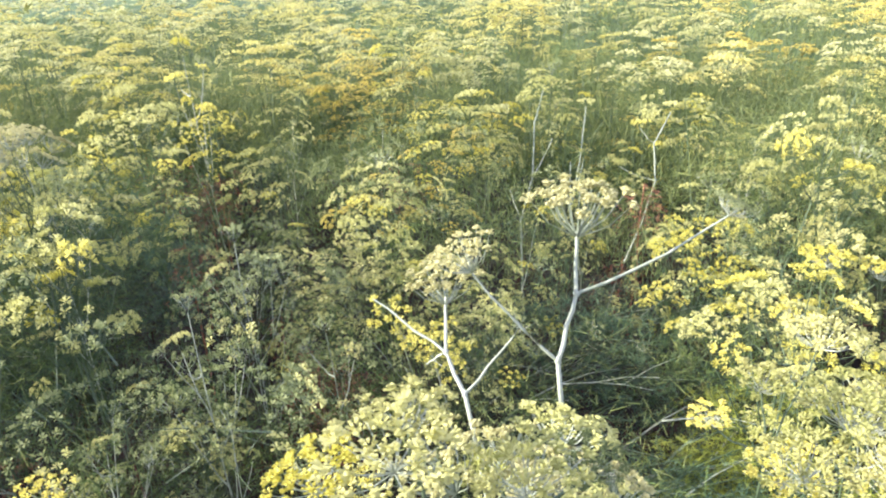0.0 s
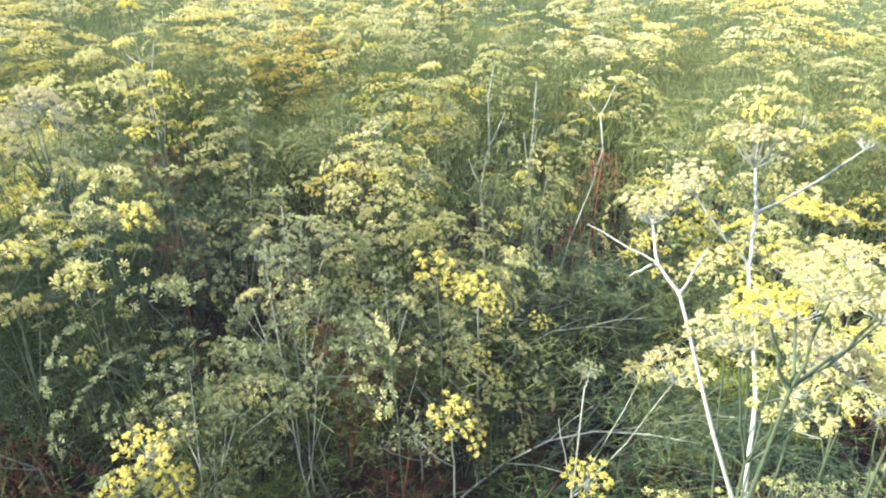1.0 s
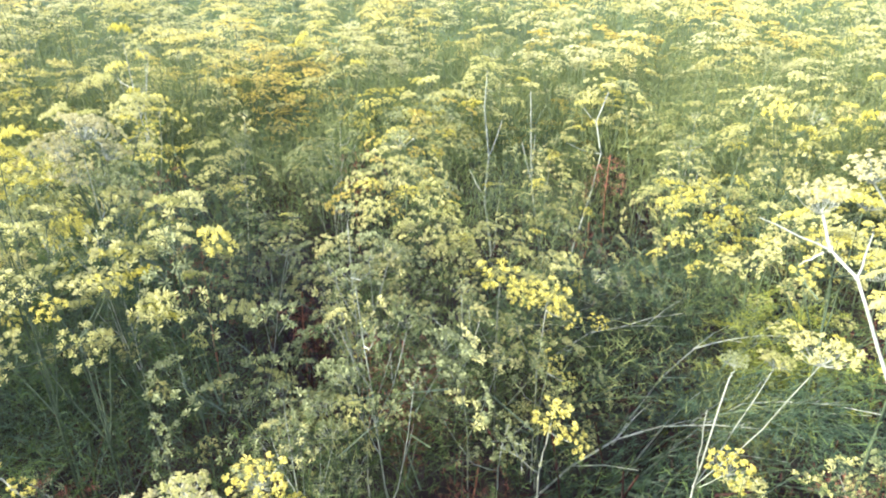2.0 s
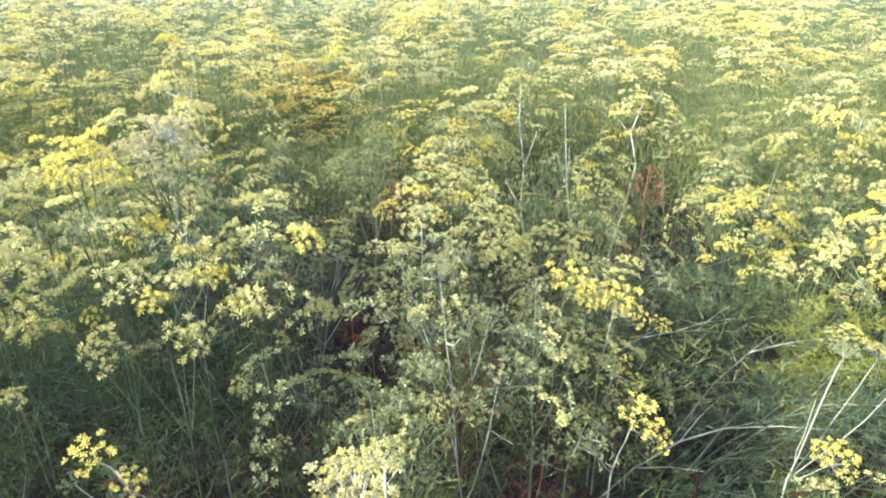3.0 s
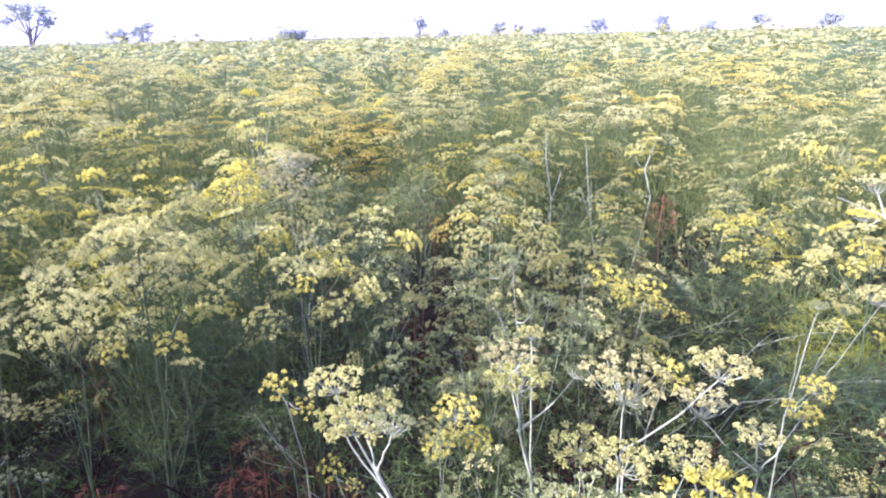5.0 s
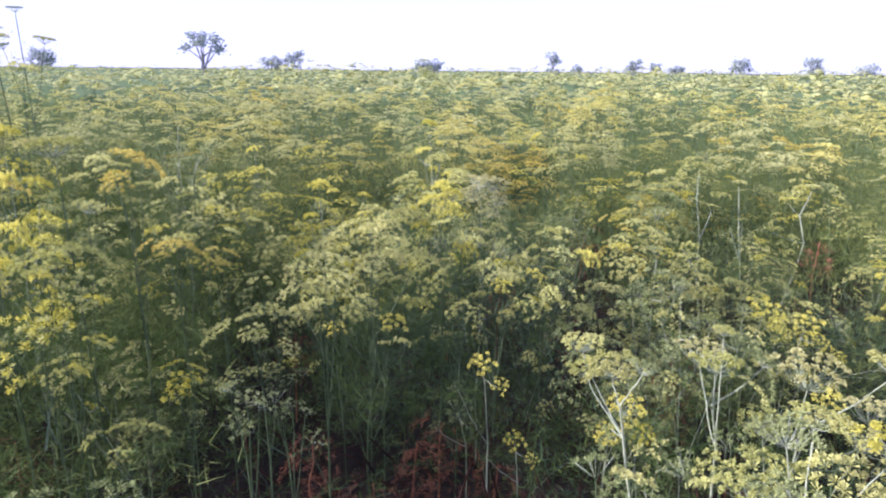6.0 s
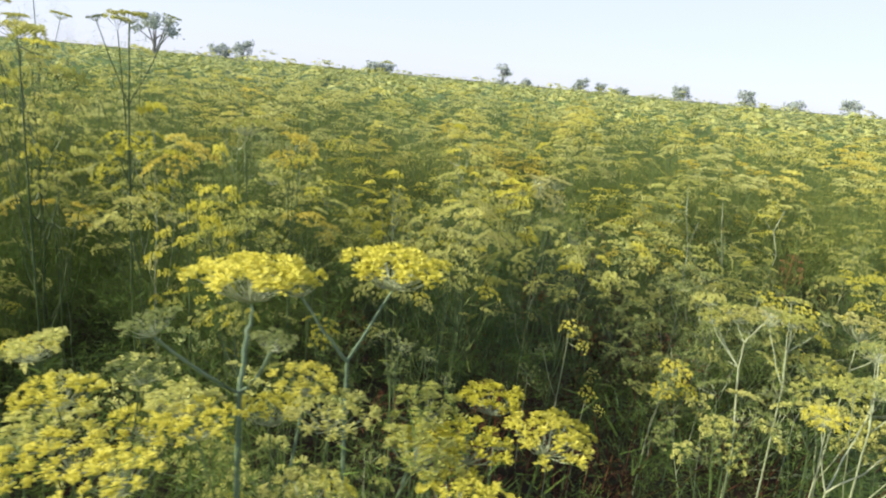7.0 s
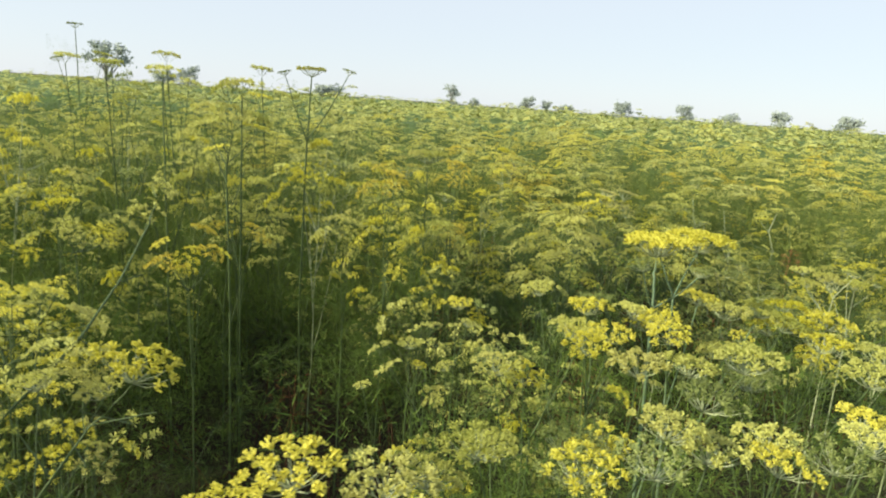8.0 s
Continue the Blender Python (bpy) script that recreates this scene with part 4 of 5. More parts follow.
own_fennel("thin fennel with one flat cream umbel", (0.05, 0.93, 0), [(0.05, 0.92, 0.7), (0.016, 0.845, 1.03)],
           [(2, (0.016, 0.842, 1.055), 0.05, "seed", 0, 0), (1, (0.14, 0.788, 1.07), 0.11, "pale", 0, 0), (1, (0.03, 0.82, 0.83), 0.09, "bloom", 0, -0.3), (1, (-0.03, 0.83, 0.98), 0.05, "none", 0, 0), (1, (0.12, 0.86, 1.02), 0.07, "pale", 0.2, 0)], "pale", STALK, 0.0026, seed=26)
# stalks laid flat by wind, to the side of the hollow
for i in range(7):
    x, y = rnd.uniform(0.2, 0.85), rnd.uniform(1.5, 2.7)
    place(PATTERNS[(7, 5, 10, 4)[i % 4]], Matrix.LocRotScale((x, y, 0.10 + 0.02 * i), Euler((rnd.uniform(-0.3, 0.3), rnd.uniform(0.85, 1.2), rnd.uniform(-0.6, 0.3))), (0.75, 0.75, 0.70)))


def lodged(label, x, y, turn, length, rise, foliage, kind, seed):
    """A fennel bent to the ground: a long pale stalk that rises a little, side twigs, feathery leaves and a few umbels at its end."""
    q = random.Random(seed)
    plant = tagged(new("fennel_plant"), label, "fennel", "fennel plants of the field")
    plant.matrix_basis = Matrix.LocRotScale((x, y, swell(x, y)), Euler((0, 0, turn)), (1, 1, 1))
    line = [Vector((length * u, 0.05 * length * math.sin(3 * u + seed), rise * math.sin(min(1.0, u * 1.5) * 1.57) + q.uniform(-0.008, 0.008))) for u in (0, 0.12, 0.3, 0.5, 0.7, 0.85, 1.0)]
    s = Shape()
    s.tube(line, 0.0046, 0.0018, 5)
    stalk = STALK if seed % 3 == 0 else STALK_GREEN
    part("stem", s.mesh("stem", stalk, smooth=True), plant)
    for i in range(4):
        p = line[2 + i]
        tip = p + Vector((q.uniform(0.12, 0.26), (1 if i % 2 else -1) * q.uniform(0.04, 0.15), q.uniform(0.0, 0.10)))
        s = Shape()
        s.tube([p, p.lerp(tip, 0.5) + Vector((0, 0, 0.012)), tip], 0.0024, 0.0012, 4)
        part("branch", s.mesh("branch", stalk, smooth=True), plant)
        if kind and i > 1:
            part("umbel", q.choice(UMBELS[kind]), plant, aim(tip, Vector((0.9, q.uniform(-0.4, 0.4), 0.8)), q.uniform(0.7, 1.0), q.uniform(0, 6.3)))
    for i in range(14):
        u = q.uniform(0.8, 5.6)
        p = line[int(u)].lerp(line[int(u) + 1], u % 1)
        part("leaf", foliage[i % 3], plant, Matrix.LocRotScale(p, Euler((q.uniform(-0.8, 0.8), q.uniform(-0.5, 0.2), q.uniform(-0.8, 0.8))), Vector((1, 1, 1)) * q.uniform(0.75, 1.15)))


q = random.Random(77)
for i in range(20):
    lodged("blue-green fennel laid over by wind, with long bare pale stalks", q.uniform(-0.25, 0.45), q.uniform(1.45, 2.65), q.uniform(-0.75, -0.05), q.uniform(0.55, 0.95), q.uniform(0.25, 0.50), GREY_LEAVES, "seed" if i % 3 == 0 else "", 800 + i)
for i in range(5):
    lodged("pale fennel stalks flattened towards the path over bare soil", q.uniform(-0.28, 0.0), q.uniform(1.25, 1.55), q.uniform(-1.0, -0.3), q.uniform(0.45, 0.65), q.uniform(0.12, 0.30), GREY_LEAVES, "", 830 + i)
for i in range(7):
    lodged("bright lime-green fennel leaning out over bare soil", q.uniform(0.15, 0.45), q.uniform(1.45, 1.75), q.uniform(-0.5, 0.1), q.uniform(0.35, 0.55), q.uniform(0.35, 0.50), LIME_LEAVES, "bloom" if i % 2 else "", 840 + i)


# ---- dead brown leaves hanging in the hollows ----
def dead_tuft(x, y, z, size, seed):
    q = random.Random(seed)
    tuft = tagged(new("dead_fennel_tuft"), "withered rust-brown fennel leaves hanging on a dry stalk", "dead fennel", "dead fennel tufts")
    tuft.matrix_basis = Matrix.Translation((x, y, 0))
    s = Shape()
    s.tube(bent(Vector((0, 0, 0)), Vector((0.02, 0.01, z)), 0, q, 4, 0.01), 0.005, 0.003, 5)
    part("stem", s.mesh("stem", RUST, smooth=True), tuft)
    for i in range(11):
        part("leaf", DEAD_LEAVES[i % 3], tuft, Matrix.LocRotScale((0.02, 0.01, z - 0.012 * i), Euler((q.uniform(-0.4, 0.4), q.uniform(0.1, 1.2), i * 2.4)), (size, size, size)))


for i, (x, y, z, size) in enumerate([(-0.352, 3.57, 0.72, 1.1), (-0.72, 2.38, 0.50, 1.1), (-0.27, 4.60, 0.44, 1.0), (0.733, 2.823, 0.47, 0.8), (0.792, 2.775, 0.83, 0.8), (-1.41, 3.66, 0.68, 1.3), (-1.07, 2.42, 0.72, 0.9), (-0.42, 1.78, 0.62, 1.3), (-1.55, 3.80, 0.60, 1.2), (-1.5, 1.45, 0.40, 1.0), (-1.2, 1.4, 0.35, 0.9), (-1.9, 1.5, 0.4, 1.0), (-0.4, 1.9, 0.35, 0.8), (-1.3, 3.0, 0.5, 0.9),
                                     (-0.25, 1.5, 0.3, 0.9), (-1.0, 1.2, 0.3, 0.8), (-1.9, 3.9, 0.6, 1.0), (-1.6, 3.7, 0.55, 1.0), (0.6, 0.95, 0.55, 0.8), (-3.0, 1.5, 0.4, 0.9), (-2.1, 2.3, 0.5, 0.9), (-0.50, 2.06, 0.50, 1.1), (-0.42, 1.78, 0.45, 1.1), (-0.35, 2.0, 0.42, 1.0), (-1.78, 3.85, 0.72, 1.3), (1.42, 1.50, 0.35, 1.2), (1.55, 1.75, 0.40, 1.2), (-2.0, 4.0, 0.72, 1.3), (-1.65, 1.25, 0.38, 1.2), (-1.4, 1.6, 0.4, 1.1)]):
    dead_tuft(x, y, z, size, 300 + i)


# ---- masses too many to count ----
def scatter(name, shapes, places, mats, label, category):
    """One mesh of many copies: places are rows of x, y, z, size, turn, lean, shape."""
    vs, fs, ms, o = [], [], [], 0
    for j, sh in enumerate(shapes):
        v = np.array([tuple(p) for p in sh.v])
        f = np.array(sh.f, dtype=np.int64)
        p = places[places[:, 6] == j]
        c, s = np.cos(p[:, 4]), np.sin(p[:, 4])
        lc, ls = np.cos(p[:, 5]), np.sin(p[:, 5])
        x = v[None, :, 0] * lc[:, None] + v[None, :, 2] * ls[:, None]
        z = v[None, :, 2] * lc[:, None] - v[None, :, 0] * ls[:, None]
        y = np.broadcast_to(v[None, :, 1], x.shape)
        k = p[:, 3][:, None]
        out = np.stack([(x * c[:, None] - y * s[:, None]) * k + p[:, 0][:, None], (x * s[:, None] + y * c[:, None]) * k + p[:, 1][:, None], z * k + p[:, 2][:, None]], axis=2)
        vs.append(out.reshape(-1, 3))
        fs.append((f[None] + (np.arange(len(p)) * len(v))[:, None, None] + o).reshape(-1, 3))
        ms.append(np.tile(np.array(sh.m), len(p)))
        o += len(p) * len(v)
    v, f, mi = np.concatenate(vs), np.concatenate(fs), np.concatenate(ms)
    me = bpy.data.meshes.new(name)
    me.vertices.add(len(v))
    me.vertices.foreach_set("co", v.ravel())
    me.loops.add(len(f) * 3)
    me.loops.foreach_set("vertex_index", f.ravel())
    me.polygons.add(len(f))
    me.polygons.foreach_set("loop_start", np.arange(len(f)) * 3)
    me.polygons.foreach_set("material_index", mi)
    for q in mats:
        me.materials.append(q)
    me.update(calc_edges=True)
    me.validate()
    return tagged(new(name, me), label, category, kind="stuff")


def plain_umbel(seed, umbellets, florets, leafy=0):
    """A simpler flat umbel on its stalk; florets: how many to an umbellet, 0 for a pair of flakes."""
    q = random.Random(seed)
    s = Shape()
    size = 0.040 / math.sqrt(umbellets)
    for i in range(umbellets):
        r = 0.047 * math.sqrt((i + 0.5) / umbellets) * q.uniform(0.85, 1.15)
        w = i * 2.39996 + q.random()
        c = Vector((r * math.cos(w), r * math.sin(w), 0.034 - 0.007 * (r / 0.045) ** 2 + q.uniform(-0.003, 0.003)))
        if florets:
            s.floret_ball(c - Vector((0, 0, size * 0.3)), Vector((c.x * 9, c.y * 9, 1)).normalized(), size * 1.05, florets, size * 0.42, q, 0)
        else:
            a = Vector((math.cos(w), math.sin(w), 0)) * size * 1.5
            b = Vector((-a.y, a.x, 0))
            up = Vector((0, 0, size * 0.5))
            s.add([c - a - up, c + b, c + a - up, c - b + up], [(0, 1, 3), (1, 2, 3)], 0)
    foot = Vector((q.uniform(-0.05, 0.05), q.uniform(-0.05, 0.05), -0.35))
    if leafy:
        for i in range(5):
            w = i * 1.26
            s.thread(Vector((0, 0, -0.008)), Vector((0.036 * math.cos(w), 0.036 * math.sin(w), 0.028)), 0.0011, q, 1)
        s.thread(foot, Vector((0, 0, 0.03)), 0.003, q, 1)
        for i in range(leafy):
            p = foot.lerp(Vector((0, 0, 0)), q.uniform(0, 0.75))
            s.thread(p, p + Vector((q.uniform(-0.1, 0.1), q.uniform(-0.1, 0.1), q.uniform(-0.02, 0.08))), 0.0016, q, 2)
    return s


def spread(cell, near, far, seed, shapes, size, each=12, wide=0.2, dome=0.16, rough=0.06):
    """Places over the fan of the field from near to far: plants on a loosened grid, their umbels domed; the last column is the plant's tone."""
    g = np.random.default_rng(seed)
    xs, ys = np.meshgrid(np.arange(-1.1 * far - 4, 1.4 * far + 3, cell), np.arange(max(near - 2, -1), far, cell))
    x, y = xs.ravel() + g.uniform(-0.45, 0.45, xs.size) * cell, ys.ravel() + g.uniform(-0.45, 0.45, xs.size) * cell
    d = np.hypot(x + 1.2, y)
    keep = (d > near) & (d < far) & (x > -1.0 * y - 4.2) & (x < 1.3 * y + 2.5) & (g.random(x.size) > 0.20)
    keep &= ~np.array([bare(a, c) for a, c in zip(x, y)])
    x, y = x[keep], y[keep]
    tall = np.array([crop(a, b) for a, b in zip(x, y)]) + g.normal(0, rough, len(x)) + 0.5 * g.random(len(x)) * (g.random(len(x)) < 0.09)
    tone = np.array([noise.noise(Vector((a * 0.55, b * 0.55, 21.0))) for a, b in zip(x, y)]) + g.normal(0, 0.22, len(x))
    reach = wide * g.uniform(0.7, 1.25, len(x))
    x, y, tall, reach, tone = (np.repeat(q, each) for q in (x, y, tall, reach, tone))
    full = (x > -2.4 - 0.25 * y) | (g.random(len(x)) > 0.35)
    x, y, tall, reach, tone = (q[full] for q in (x, y, tall, reach, tone))
    n = len(x)
    u, w = np.sqrt(g.random(n)), g.uniform(0, 6.3, n)
    z = tall - 0.05 - dome * u ** 2 - 0.35 * g.random(n) ** 5
    return np.stack([x + reach * u * np.cos(w), y + reach * u * np.sin(w), z, g.uniform(*size, n), w, 0.55 * u * u + g.normal(0, 0.12, n), g.integers(0, len(shapes), n), tone], axis=1)


MID = [plain_umbel(500 + i, 13, 5, 8) for i in range(6)]
BACK = [plain_umbel(520 + i, 9, 3, 4) for i in range(6)]
FAR = [plain_umbel(540 + i, 5, 0) for i in range(4)]
for words, shapes, places in (("front", MID, spread(0.47, 4.2, 8.0, 1, MID, (1.0, 1.75), 16, 0.25, 0.24, 0.14)), ("middle", BACK, spread(0.56, 8.0, 15.0, 2, BACK, (1.2, 2.0), 13, 0.30, 0.24, 0.15))):
    tone = places[:, 7]
    scatter("fennel_field_" + words, shapes, places[tone > 0.02], [FAR_BLOOM, STALK_GREEN, MID_LEAF], "dense fennel field of yellow umbels", "fennel field")
    scatter("fennel_field_" + words, shapes, places[(tone <= 0.02) & (tone > -0.52)], [FAR_PALE, STALK_GREEN, MID_LEAF], "dense fennel field of fading greenish umbels", "fennel field")
    scatter("fennel_field_" + words, shapes, places[tone <= -0.52], [GOLD, STALK_GREEN, MID_LEAF], "golden umbels scattered through the fennel field", "fennel field")
scatter("fennel_field_back", FAR, spread(0.78, 15.0, 40.0, 3, FAR, (1.2, 2.2), 8, 0.36, 0.2, 0.20), [FAR_FIELD, STALK_GREEN, LEAF], "distant fennel field in yellow flower", "fennel field")
scatter("fennel_field_far", FAR, spread(3.0, 40.0, 165.0, 4, FAR, (2.0, 3.8), 6, 1.2, 0.2, 0.34), [FAR_FIELD, STALK_GREEN, LEAF], "distant fennel field in yellow flower", "fennel field")

# feathery leaves and bare stalks under the umbels of the middle field
TUFTS = []
for i in range(5):
    q = random.Random(660 + i)
    s = Shape()
    for j in range(30):
        a = Vector((q.uniform(-0.16, 0.16), q.uniform(-0.16, 0.16), q.uniform(-0.12, 0.10)))
        s.thread(a, a + Vector((q.uniform(-0.7, 0.7), q.uniform(-0.7, 0.7), q.uniform(0.0, 1))).normalized() * q.uniform(0.05, 0.12), q.uniform(0.0016, 0.0032), q, 0)
    for j in range(2):
        a = Vector((q.uniform(-0.15, 0.15), q.uniform(-0.15, 0.15), -0.5))
        s.thread(a, Vector((a.x * 1.6, a.y * 1.6, 0.30)), 0.0042, q, 1)
    TUFTS.append(s)
g = np.random.default_rng(14)
rows = []
while len(rows) < 5200:
    r, w = 4.0 + 13.0 * g.random() ** 1.5, g.uniform(0.45, 2.85)
    x, y = -1.2 + r * math.cos(w), r * math.sin(w)
    if bare(x, y):
        continue
    rows.append((x, y, crop(x, y) * g.uniform(0.50, 0.84), g.uniform(0.8, 1.3) * (1 + 0.03 * r), g.uniform(0, 6.3), g.normal(0, 0.25), g.integers(0, 5)))
scatter("field_leaves", TUFTS, np.array(rows), [MID_LEAF, STALK_GREEN], "feathery green leaves and thin stalks under the field's umbels", "foliage")
# side shoots and late umbels between the near plants


def shoot(seed):
    """A small fuzzy umbel on a bent stalk."""
    q = random.Random(seed)
    s = Shape()
    n = q.randint(8, 10)
    for i in range(n):
        r = 0.046 * math.sqrt((i + 0.5) / n) * q.uniform(0.85, 1.15)
        w = i * 2.39996 + q.random()
        end = Vector((r * math.cos(w), r * math.sin(w), 0.034 - 5 * r * r + q.uniform(-0.004, 0.004)))
        out = Vector((end.x * 14, end.y * 14, 1)).normalized()
        s.thread(end, Vector((0, 0, 0)), 0.0007, q, 1)
        s.floret_ball(end, out, q.uniform(0.010, 0.0125), 10, 0.0027, q, 0)
    foot = Vector((q.uniform(-0.08, 0.08), q.uniform(-0.08, 0.08), -0.30))
    bend = Vector((foot.x * 0.3, foot.y * 0.3, -0.12))
    s.thread(bend, Vector((0, 0, 0.004)), 0.0016, q, 1)
    s.thread(foot, bend, 0.0022, q, 1)
    return s


SHOOTS = [shoot(560 + i) for i in range(6)]
g = np.random.default_rng(8)
sets = {"bloom": [], "pale": [], "seed": [], "gold": []}
for x, y, h, wide, kind in tops:
    low = -1.3 < x < 1.4 and 0.9 < y < 2.9
    for j in range(13 if low else 12 if x > -2.6 else 9):
        u, w = math.sqrt(g.random()), g.uniform(0, 6.3)
        px, py = x + 0.24 * wide * u * math.cos(w), y + 0.24 * wide * u * math.sin(w)
        if from_way(px, py) < 0.85:
            continue
        k = kind if g.random() < 0.75 else ("pale", "seed")[g.integers(0, 2)]
        sets[k].append((px, py, h * g.uniform(0.93, 0.99) - 0.02 - 0.20 * g.random() ** 1.5 - 0.06 * u * u - 0.2 * g.random() ** 5, g.uniform(0.8, 1.45), w, 1.1 * u * u + g.normal(0, 0.25), g.integers(0, 6)))
for k, mat, words in (("bloom", BLOOM, "yellow"), ("pale", PALE, "greenish cream"), ("seed", SEED, "grey-green seeding"), ("gold", GOLD, "golden")):
    scatter("fennel_side_shoots", SHOOTS, np.array(sets[k]), [mat, STALK_GREEN], "%s side umbels of fennel domed over the near plants" % words, "fennel field")

# the field behind the path: unseen, added so that it shades the hollows
g = np.random.default_rng(12)
rows = []
for i in range(1000):
    x, y = g.uniform(-7, 5), g.uniform(-6, 0.5)
    if from_way(x, y) < 1.0 or y > -0.225 * abs(x + 1.2) - 0.6 and -5.4 < x < 3.4:
        continue
    h = field_top(x, y)
    for j in range(8):
        u, w = math.sqrt(g.random()), g.uniform(0, 6.3)
        rows.append((x + 0.22 * u * math.cos(w), y + 0.22 * u * math.sin(w), h - 0.05 - 0.15 * u * u, g.uniform(0.8, 1.4), w, 0.35 * u, g.integers(0, 4)))
scatter("fennel_field_behind", FAR, np.array(rows), [FAR_BLOOM, STALK_GREEN, CANOPY], "unseen fennel field added on the near side of the path to shade the hollows", "fennel field")


def cover(x, y):
    """The closed top of the field's leaves, which sinks away into the ground near the path."""
    d = math.hypot((x + 1.0) * 0.9, y - 0.3)
    # the sheet also rises out of view behind the path, to cast shade
    back = from_way(x, y) if y < -0.3 - 0.25 * abs(x + 1.2) else 0.0
    rise = min(1.0, max(0.0, (d - 4.6) / 2.4, (back - 0.7) / 1.4))
    return -0.3 + rise * (field_top(x, y) - 0.46 + 0.48 * min(1.0, d / 32) + 0.10 * noise.noise(Vector((x * 4.0, y * 4.0, 2.0))))


tagged(sheet("field_canopy", CANOPY, [v - 1.0 for v in steps(11, 400, 0.2, 1.2)], [v + 3.0 for v in steps(11, 400, 0.2, 1.2)], cover, "closed green mass of fennel leaves over the far field"), kind="stuff", category="fennel field")

# leaves that fill the space between the near plants
FILL = []
for i in range(5):
    q = random.Random(600 + i)
    s = Shape()
    for j in range(70):
        a = Vector((0.22 * q.random(), q.uniform(-0.07, 0.07), q.uniform(-0.05, 0.12)))
        s.thread(a, a + Vector((q.uniform(-0.3, 1), q.uniform(-1, 1), q.uniform(-0.5, 1))).normalized() * q.uniform(0.024, 0.056), q.uniform(0.0005, 0.0010), q, 0)
    FILL.append(s)
g = np.random.default_rng(9)
green, grey, brown, sun_tinted = [], [], [], []
while len(green) + len(grey) + len(brown) < 5600:
    x, y = g.uniform(-6.0, 4.0), g.uniform(-1.2, 6.0)
    hole = bare(x, y)
    if from_way(x, y) < 0.6 or (hole and x > -2.6) or y < 0.45 * abs(x + 1.0) - 1.5:
        continue
    h = crop(x, y)
    low = -1.4 < x < 1.5 and 1.0 < y < 3.2
    if g.random() > (1.0 if low else 0.5 if x > -2.6 else 0.9) * (h - 0.1) / 0.75:
        continue
    tone = noise.noise(Vector((x * 1.1, y * 1.1, 53.0))) + (0.3 if 0.0 < x < 1.2 and 1.2 < y < 2.8 else 0.0) - (0.2 if x < -1.4 else 0.0)
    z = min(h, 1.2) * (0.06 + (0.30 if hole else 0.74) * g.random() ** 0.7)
    # low leaves turn dead brown, which also paints shade into the hollows
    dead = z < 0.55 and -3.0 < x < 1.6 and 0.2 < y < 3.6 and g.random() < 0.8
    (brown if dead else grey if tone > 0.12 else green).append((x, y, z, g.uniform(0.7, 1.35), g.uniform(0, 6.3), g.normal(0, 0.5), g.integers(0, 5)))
# soft leaves low in the stand bordering the path, shade put into their dark colour
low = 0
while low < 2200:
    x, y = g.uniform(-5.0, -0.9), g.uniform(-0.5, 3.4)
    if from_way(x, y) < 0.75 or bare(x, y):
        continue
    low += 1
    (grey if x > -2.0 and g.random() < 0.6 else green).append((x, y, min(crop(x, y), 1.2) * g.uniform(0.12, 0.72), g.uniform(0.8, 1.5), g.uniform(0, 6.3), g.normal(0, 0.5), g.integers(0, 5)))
# feathery leaves under the tall stand, their dark green standing in for shade
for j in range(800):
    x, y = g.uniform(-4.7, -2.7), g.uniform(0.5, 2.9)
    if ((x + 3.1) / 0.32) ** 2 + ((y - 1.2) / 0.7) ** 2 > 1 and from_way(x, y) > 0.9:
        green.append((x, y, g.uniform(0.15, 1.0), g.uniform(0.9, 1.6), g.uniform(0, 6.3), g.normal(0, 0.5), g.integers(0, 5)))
# a blue-green leafy side of the stand over the hollow
for j in range(150):
    u, w = math.sqrt(g.random()), g.uniform(0, 6.3)
    grey.append((-1.38 + 0.42 * u * math.cos(w), 2.02 + 0.36 * u * math.sin(w), g.uniform(0.35, 1.0), g.uniform(0.8, 1.4), w, g.normal(0, 0.5), g.integers(0, 5)))
# leaves that reach up between the umbels, their light green painting in the sun
while len(sun_tinted) < 3200:
    x, y = g.uniform(-5.6, 3.2), g.uniform(-0.6, 5.2)
    if from_way(x, y) < 0.95 or bare(x, y) or y < 0.45 * abs(x + 1.0) - 1.3:
        continue
    sun_tinted.append((x, y, min(crop(x, y), 1.16 + 0.07 * from_way(x, y)) * g.uniform(0.66, 0.92), g.uniform(0.8, 1.35), g.uniform(0, 6.3), g.normal(-0.3, 0.4), g.integers(0, 5)))
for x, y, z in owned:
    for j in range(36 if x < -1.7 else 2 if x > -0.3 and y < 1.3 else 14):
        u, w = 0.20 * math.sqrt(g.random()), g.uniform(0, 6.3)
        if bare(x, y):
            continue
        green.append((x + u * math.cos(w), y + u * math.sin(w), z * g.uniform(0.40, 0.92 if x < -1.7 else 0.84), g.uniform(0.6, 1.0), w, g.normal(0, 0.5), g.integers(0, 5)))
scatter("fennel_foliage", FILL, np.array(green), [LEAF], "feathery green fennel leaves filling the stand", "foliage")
scatter("fresh_fennel_foliage", FILL, np.array(sun_tinted), [MID_LEAF], "feathery fennel leaves between the umbels, sunlight put into their light green", "foliage")
scatter("dead_fennel_foliage", FILL, np.array(brown), [DRY], "withered rust-brown leaves low among the stalks, darkened in place of shade", "foliage")
scatter("grey_fennel_foliage", FILL, np.array(grey), [GREY_LEAF], "feathery blue-grey green fennel leaves in the hollow", "foliage")

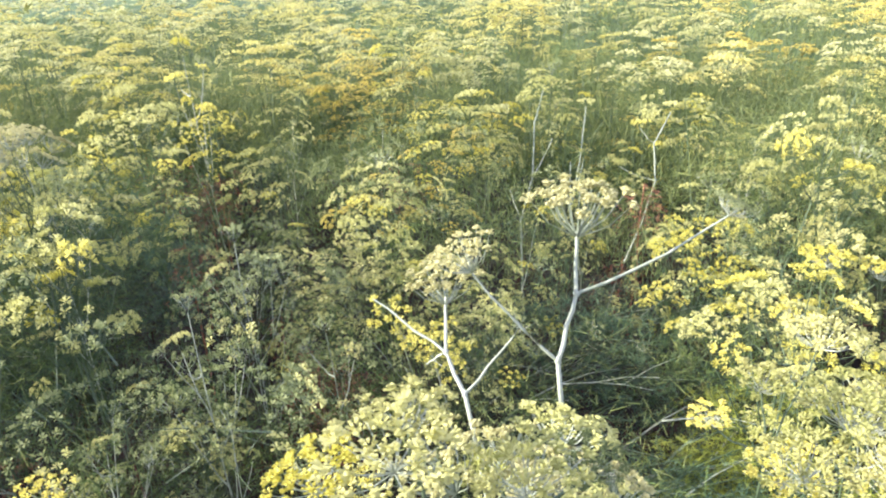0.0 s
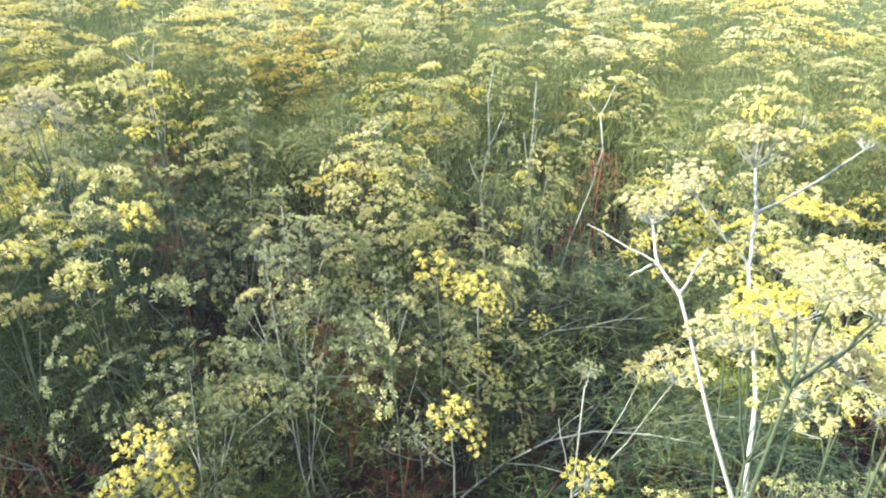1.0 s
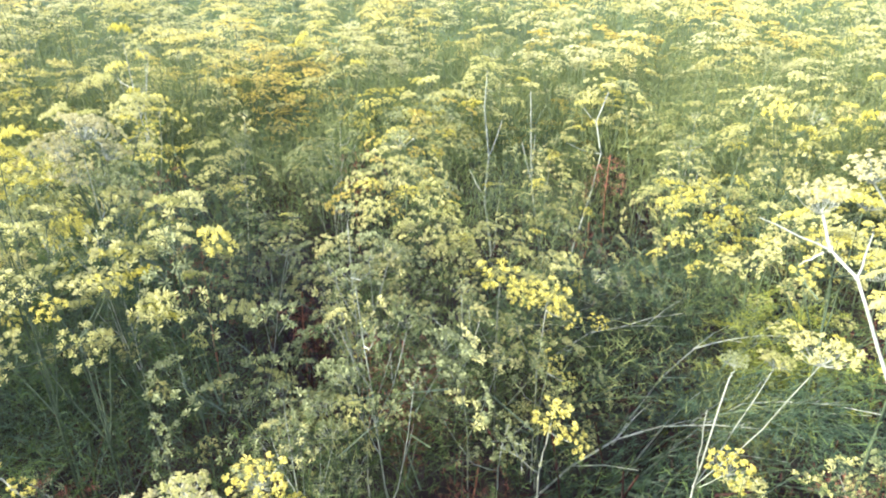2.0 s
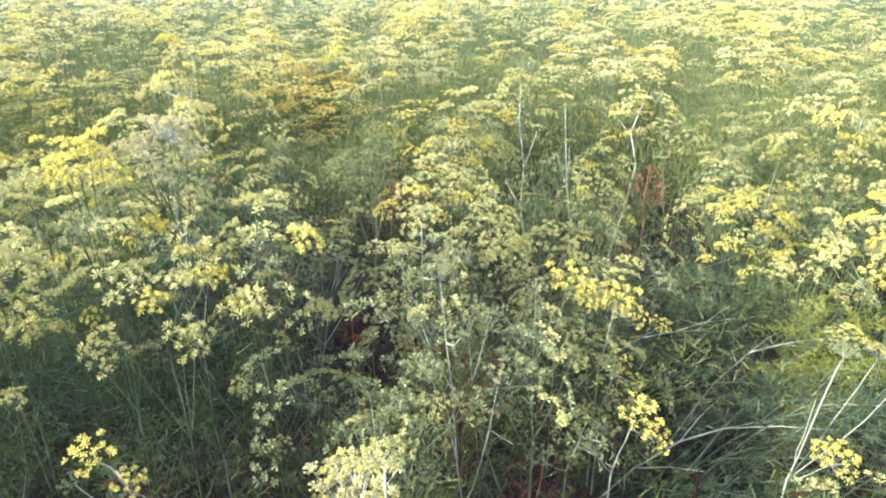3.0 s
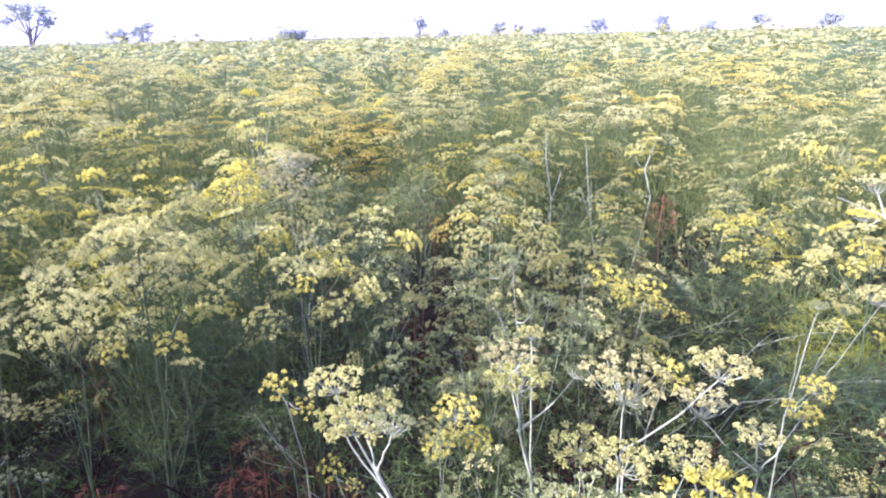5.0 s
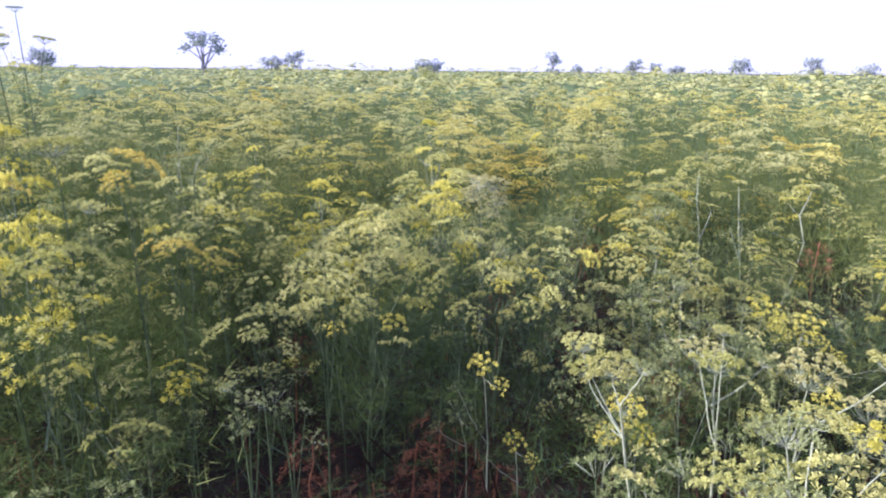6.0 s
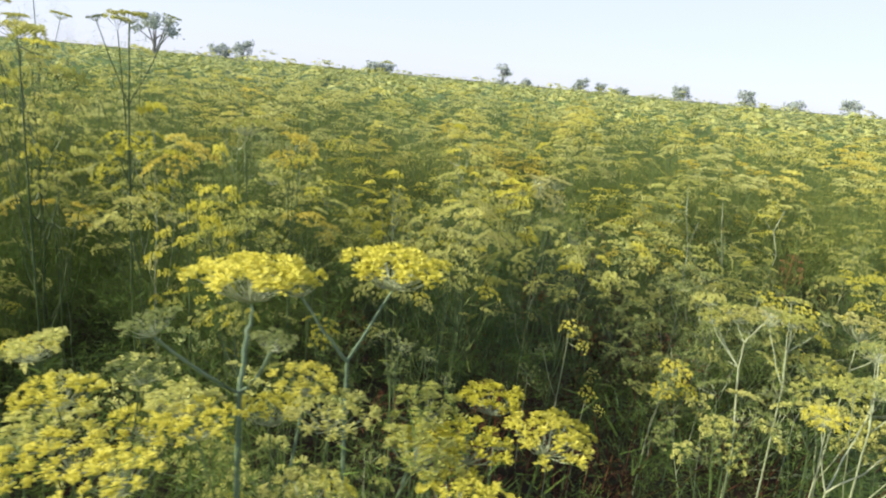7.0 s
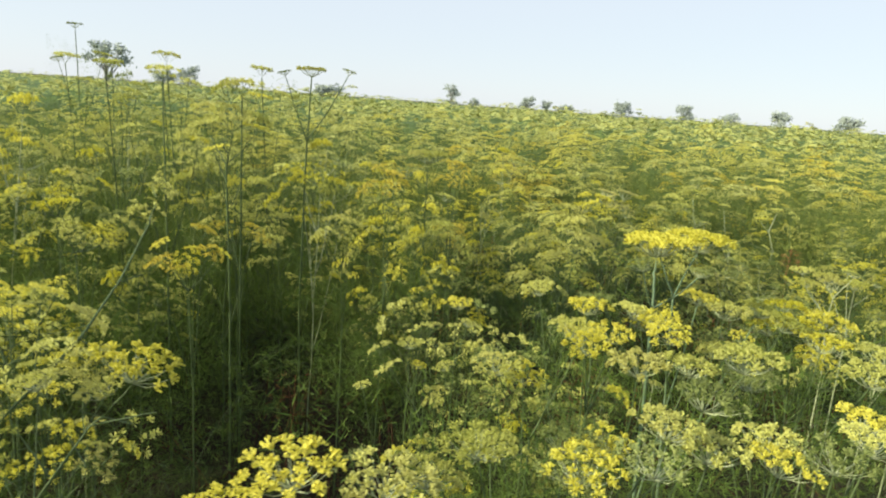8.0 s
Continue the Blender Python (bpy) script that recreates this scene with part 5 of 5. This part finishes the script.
# dry stalks and broken twigs on the soil
TWIGS = []
for i in range(4):
    q = random.Random(640 + i)
    s = Shape()
    a = Vector((0, 0, 0))
    for j in range(3):
        b = a + Vector((0.09, q.uniform(-0.03, 0.03), q.uniform(-0.02, 0.03)))
        n0 = len(s.v)
        s.v += [a + Vector((0, 0.003, 0)), a + Vector((0, -0.002, 0.003)), a + Vector((0, -0.002, -0.003)), b + Vector((0, 0.002, 0)), b + Vector((0, -0.002, 0.002)), b + Vector((0, -0.002, -0.002))]
        for u, v in ((0, 1), (1, 2), (2, 0)):
            s.f += [(n0 + u, n0 + v, n0 + 3 + v), (n0 + u, n0 + 3 + v, n0 + 3 + u)]
            s.m += [0, 0]
        a = b
    TWIGS.append(s)
rows = []
for i in range(1300):
    x, y = g.uniform(-5, 3), g.uniform(-1.5, 5)
    rows.append((x, y, 0.02 + g.random() ** 2 * 0.22, g.uniform(0.6, 1.5), g.uniform(0, 6.3), g.normal(0, 0.35), g.integers(0, 4)))
for i in range(450):
    cx, cy, rx, ry = BARE[g.integers(0, len(BARE))]
    rows.append((cx + rx * g.normal(0, 0.55), cy + ry * g.normal(0, 0.55), g.random() * 0.15, g.uniform(0.7, 1.6), g.uniform(0, 6.3), -g.uniform(0.6, 1.5), g.integers(0, 4)))
scatter("dry_litter", TWIGS, np.array(rows), [DRY], "rust-brown broken stalks and twigs on the soil", "litter")


# ---- trees on the skyline ----
def tree(x, y, height, width, seed, open_crown=False):
    q = random.Random(seed)
    top = tagged(new("tree"), "tall open-crowned tree, dark against the sky" if open_crown else "rounded dark tree beyond the field", "tree", "trees on the skyline")
    top.matrix_basis = Matrix.Translation((x, y, 0))
    s = Shape()
    s.tube(bent(Vector((0, 0, 0)), Vector((q.uniform(-0.2, 0.2), 0, height * 0.7)), 0, q, 5, 0.1), height * 0.035, height * 0.012, 7)
    ends = []
    for i in range(9):
        w = i * 2.4
        a = Vector((0, 0, height * q.uniform(0.3, 0.6)))
        b = Vector((width * 0.42 * math.cos(w) * q.uniform(0.4, 1), width * 0.42 * math.sin(w) * q.uniform(0.4, 1), height * (q.uniform(0.70, 0.93) if open_crown else q.uniform(0.55, 0.95))))
        s.tube(bent(a, b, 0.1, q, 3, 0.05), height * 0.014, height * 0.004, 5)
        ends.append(b)
    part("trunk", s.mesh("trunk", HAZED_BARK, smooth=True), top)
    s = Shape()
    for b in ends + [Vector((0, 0, height * 0.8))] + ([] if open_crown else [Vector((q.uniform(-0.38, 0.38) * width, q.uniform(-0.38, 0.38) * width, height * q.uniform(0.02, 0.72))) for _ in range(16)]):
        for j in range(75 if open_crown else 64):
            d = Vector((q.gauss(0, 1), q.gauss(0, 1), q.gauss(0, 0.8))) * width * (0.058 if open_crown else 0.085)
            p = b + d
            n = Vector((q.uniform(-1, 1), q.uniform(-1, 1), q.uniform(-1, 1)))
            u = n.orthogonal().normalized() * q.uniform(0.03, 0.06) * (0.7 if open_crown else 1.0) * width
            v = n.normalized().cross(u)
            s.add([p - u, p + v * 0.6, p + u, p - v * 0.6], [(0, 1, 2, 3)], 0)
    part("crown", s.mesh("crown", HAZED_CROWN), top)


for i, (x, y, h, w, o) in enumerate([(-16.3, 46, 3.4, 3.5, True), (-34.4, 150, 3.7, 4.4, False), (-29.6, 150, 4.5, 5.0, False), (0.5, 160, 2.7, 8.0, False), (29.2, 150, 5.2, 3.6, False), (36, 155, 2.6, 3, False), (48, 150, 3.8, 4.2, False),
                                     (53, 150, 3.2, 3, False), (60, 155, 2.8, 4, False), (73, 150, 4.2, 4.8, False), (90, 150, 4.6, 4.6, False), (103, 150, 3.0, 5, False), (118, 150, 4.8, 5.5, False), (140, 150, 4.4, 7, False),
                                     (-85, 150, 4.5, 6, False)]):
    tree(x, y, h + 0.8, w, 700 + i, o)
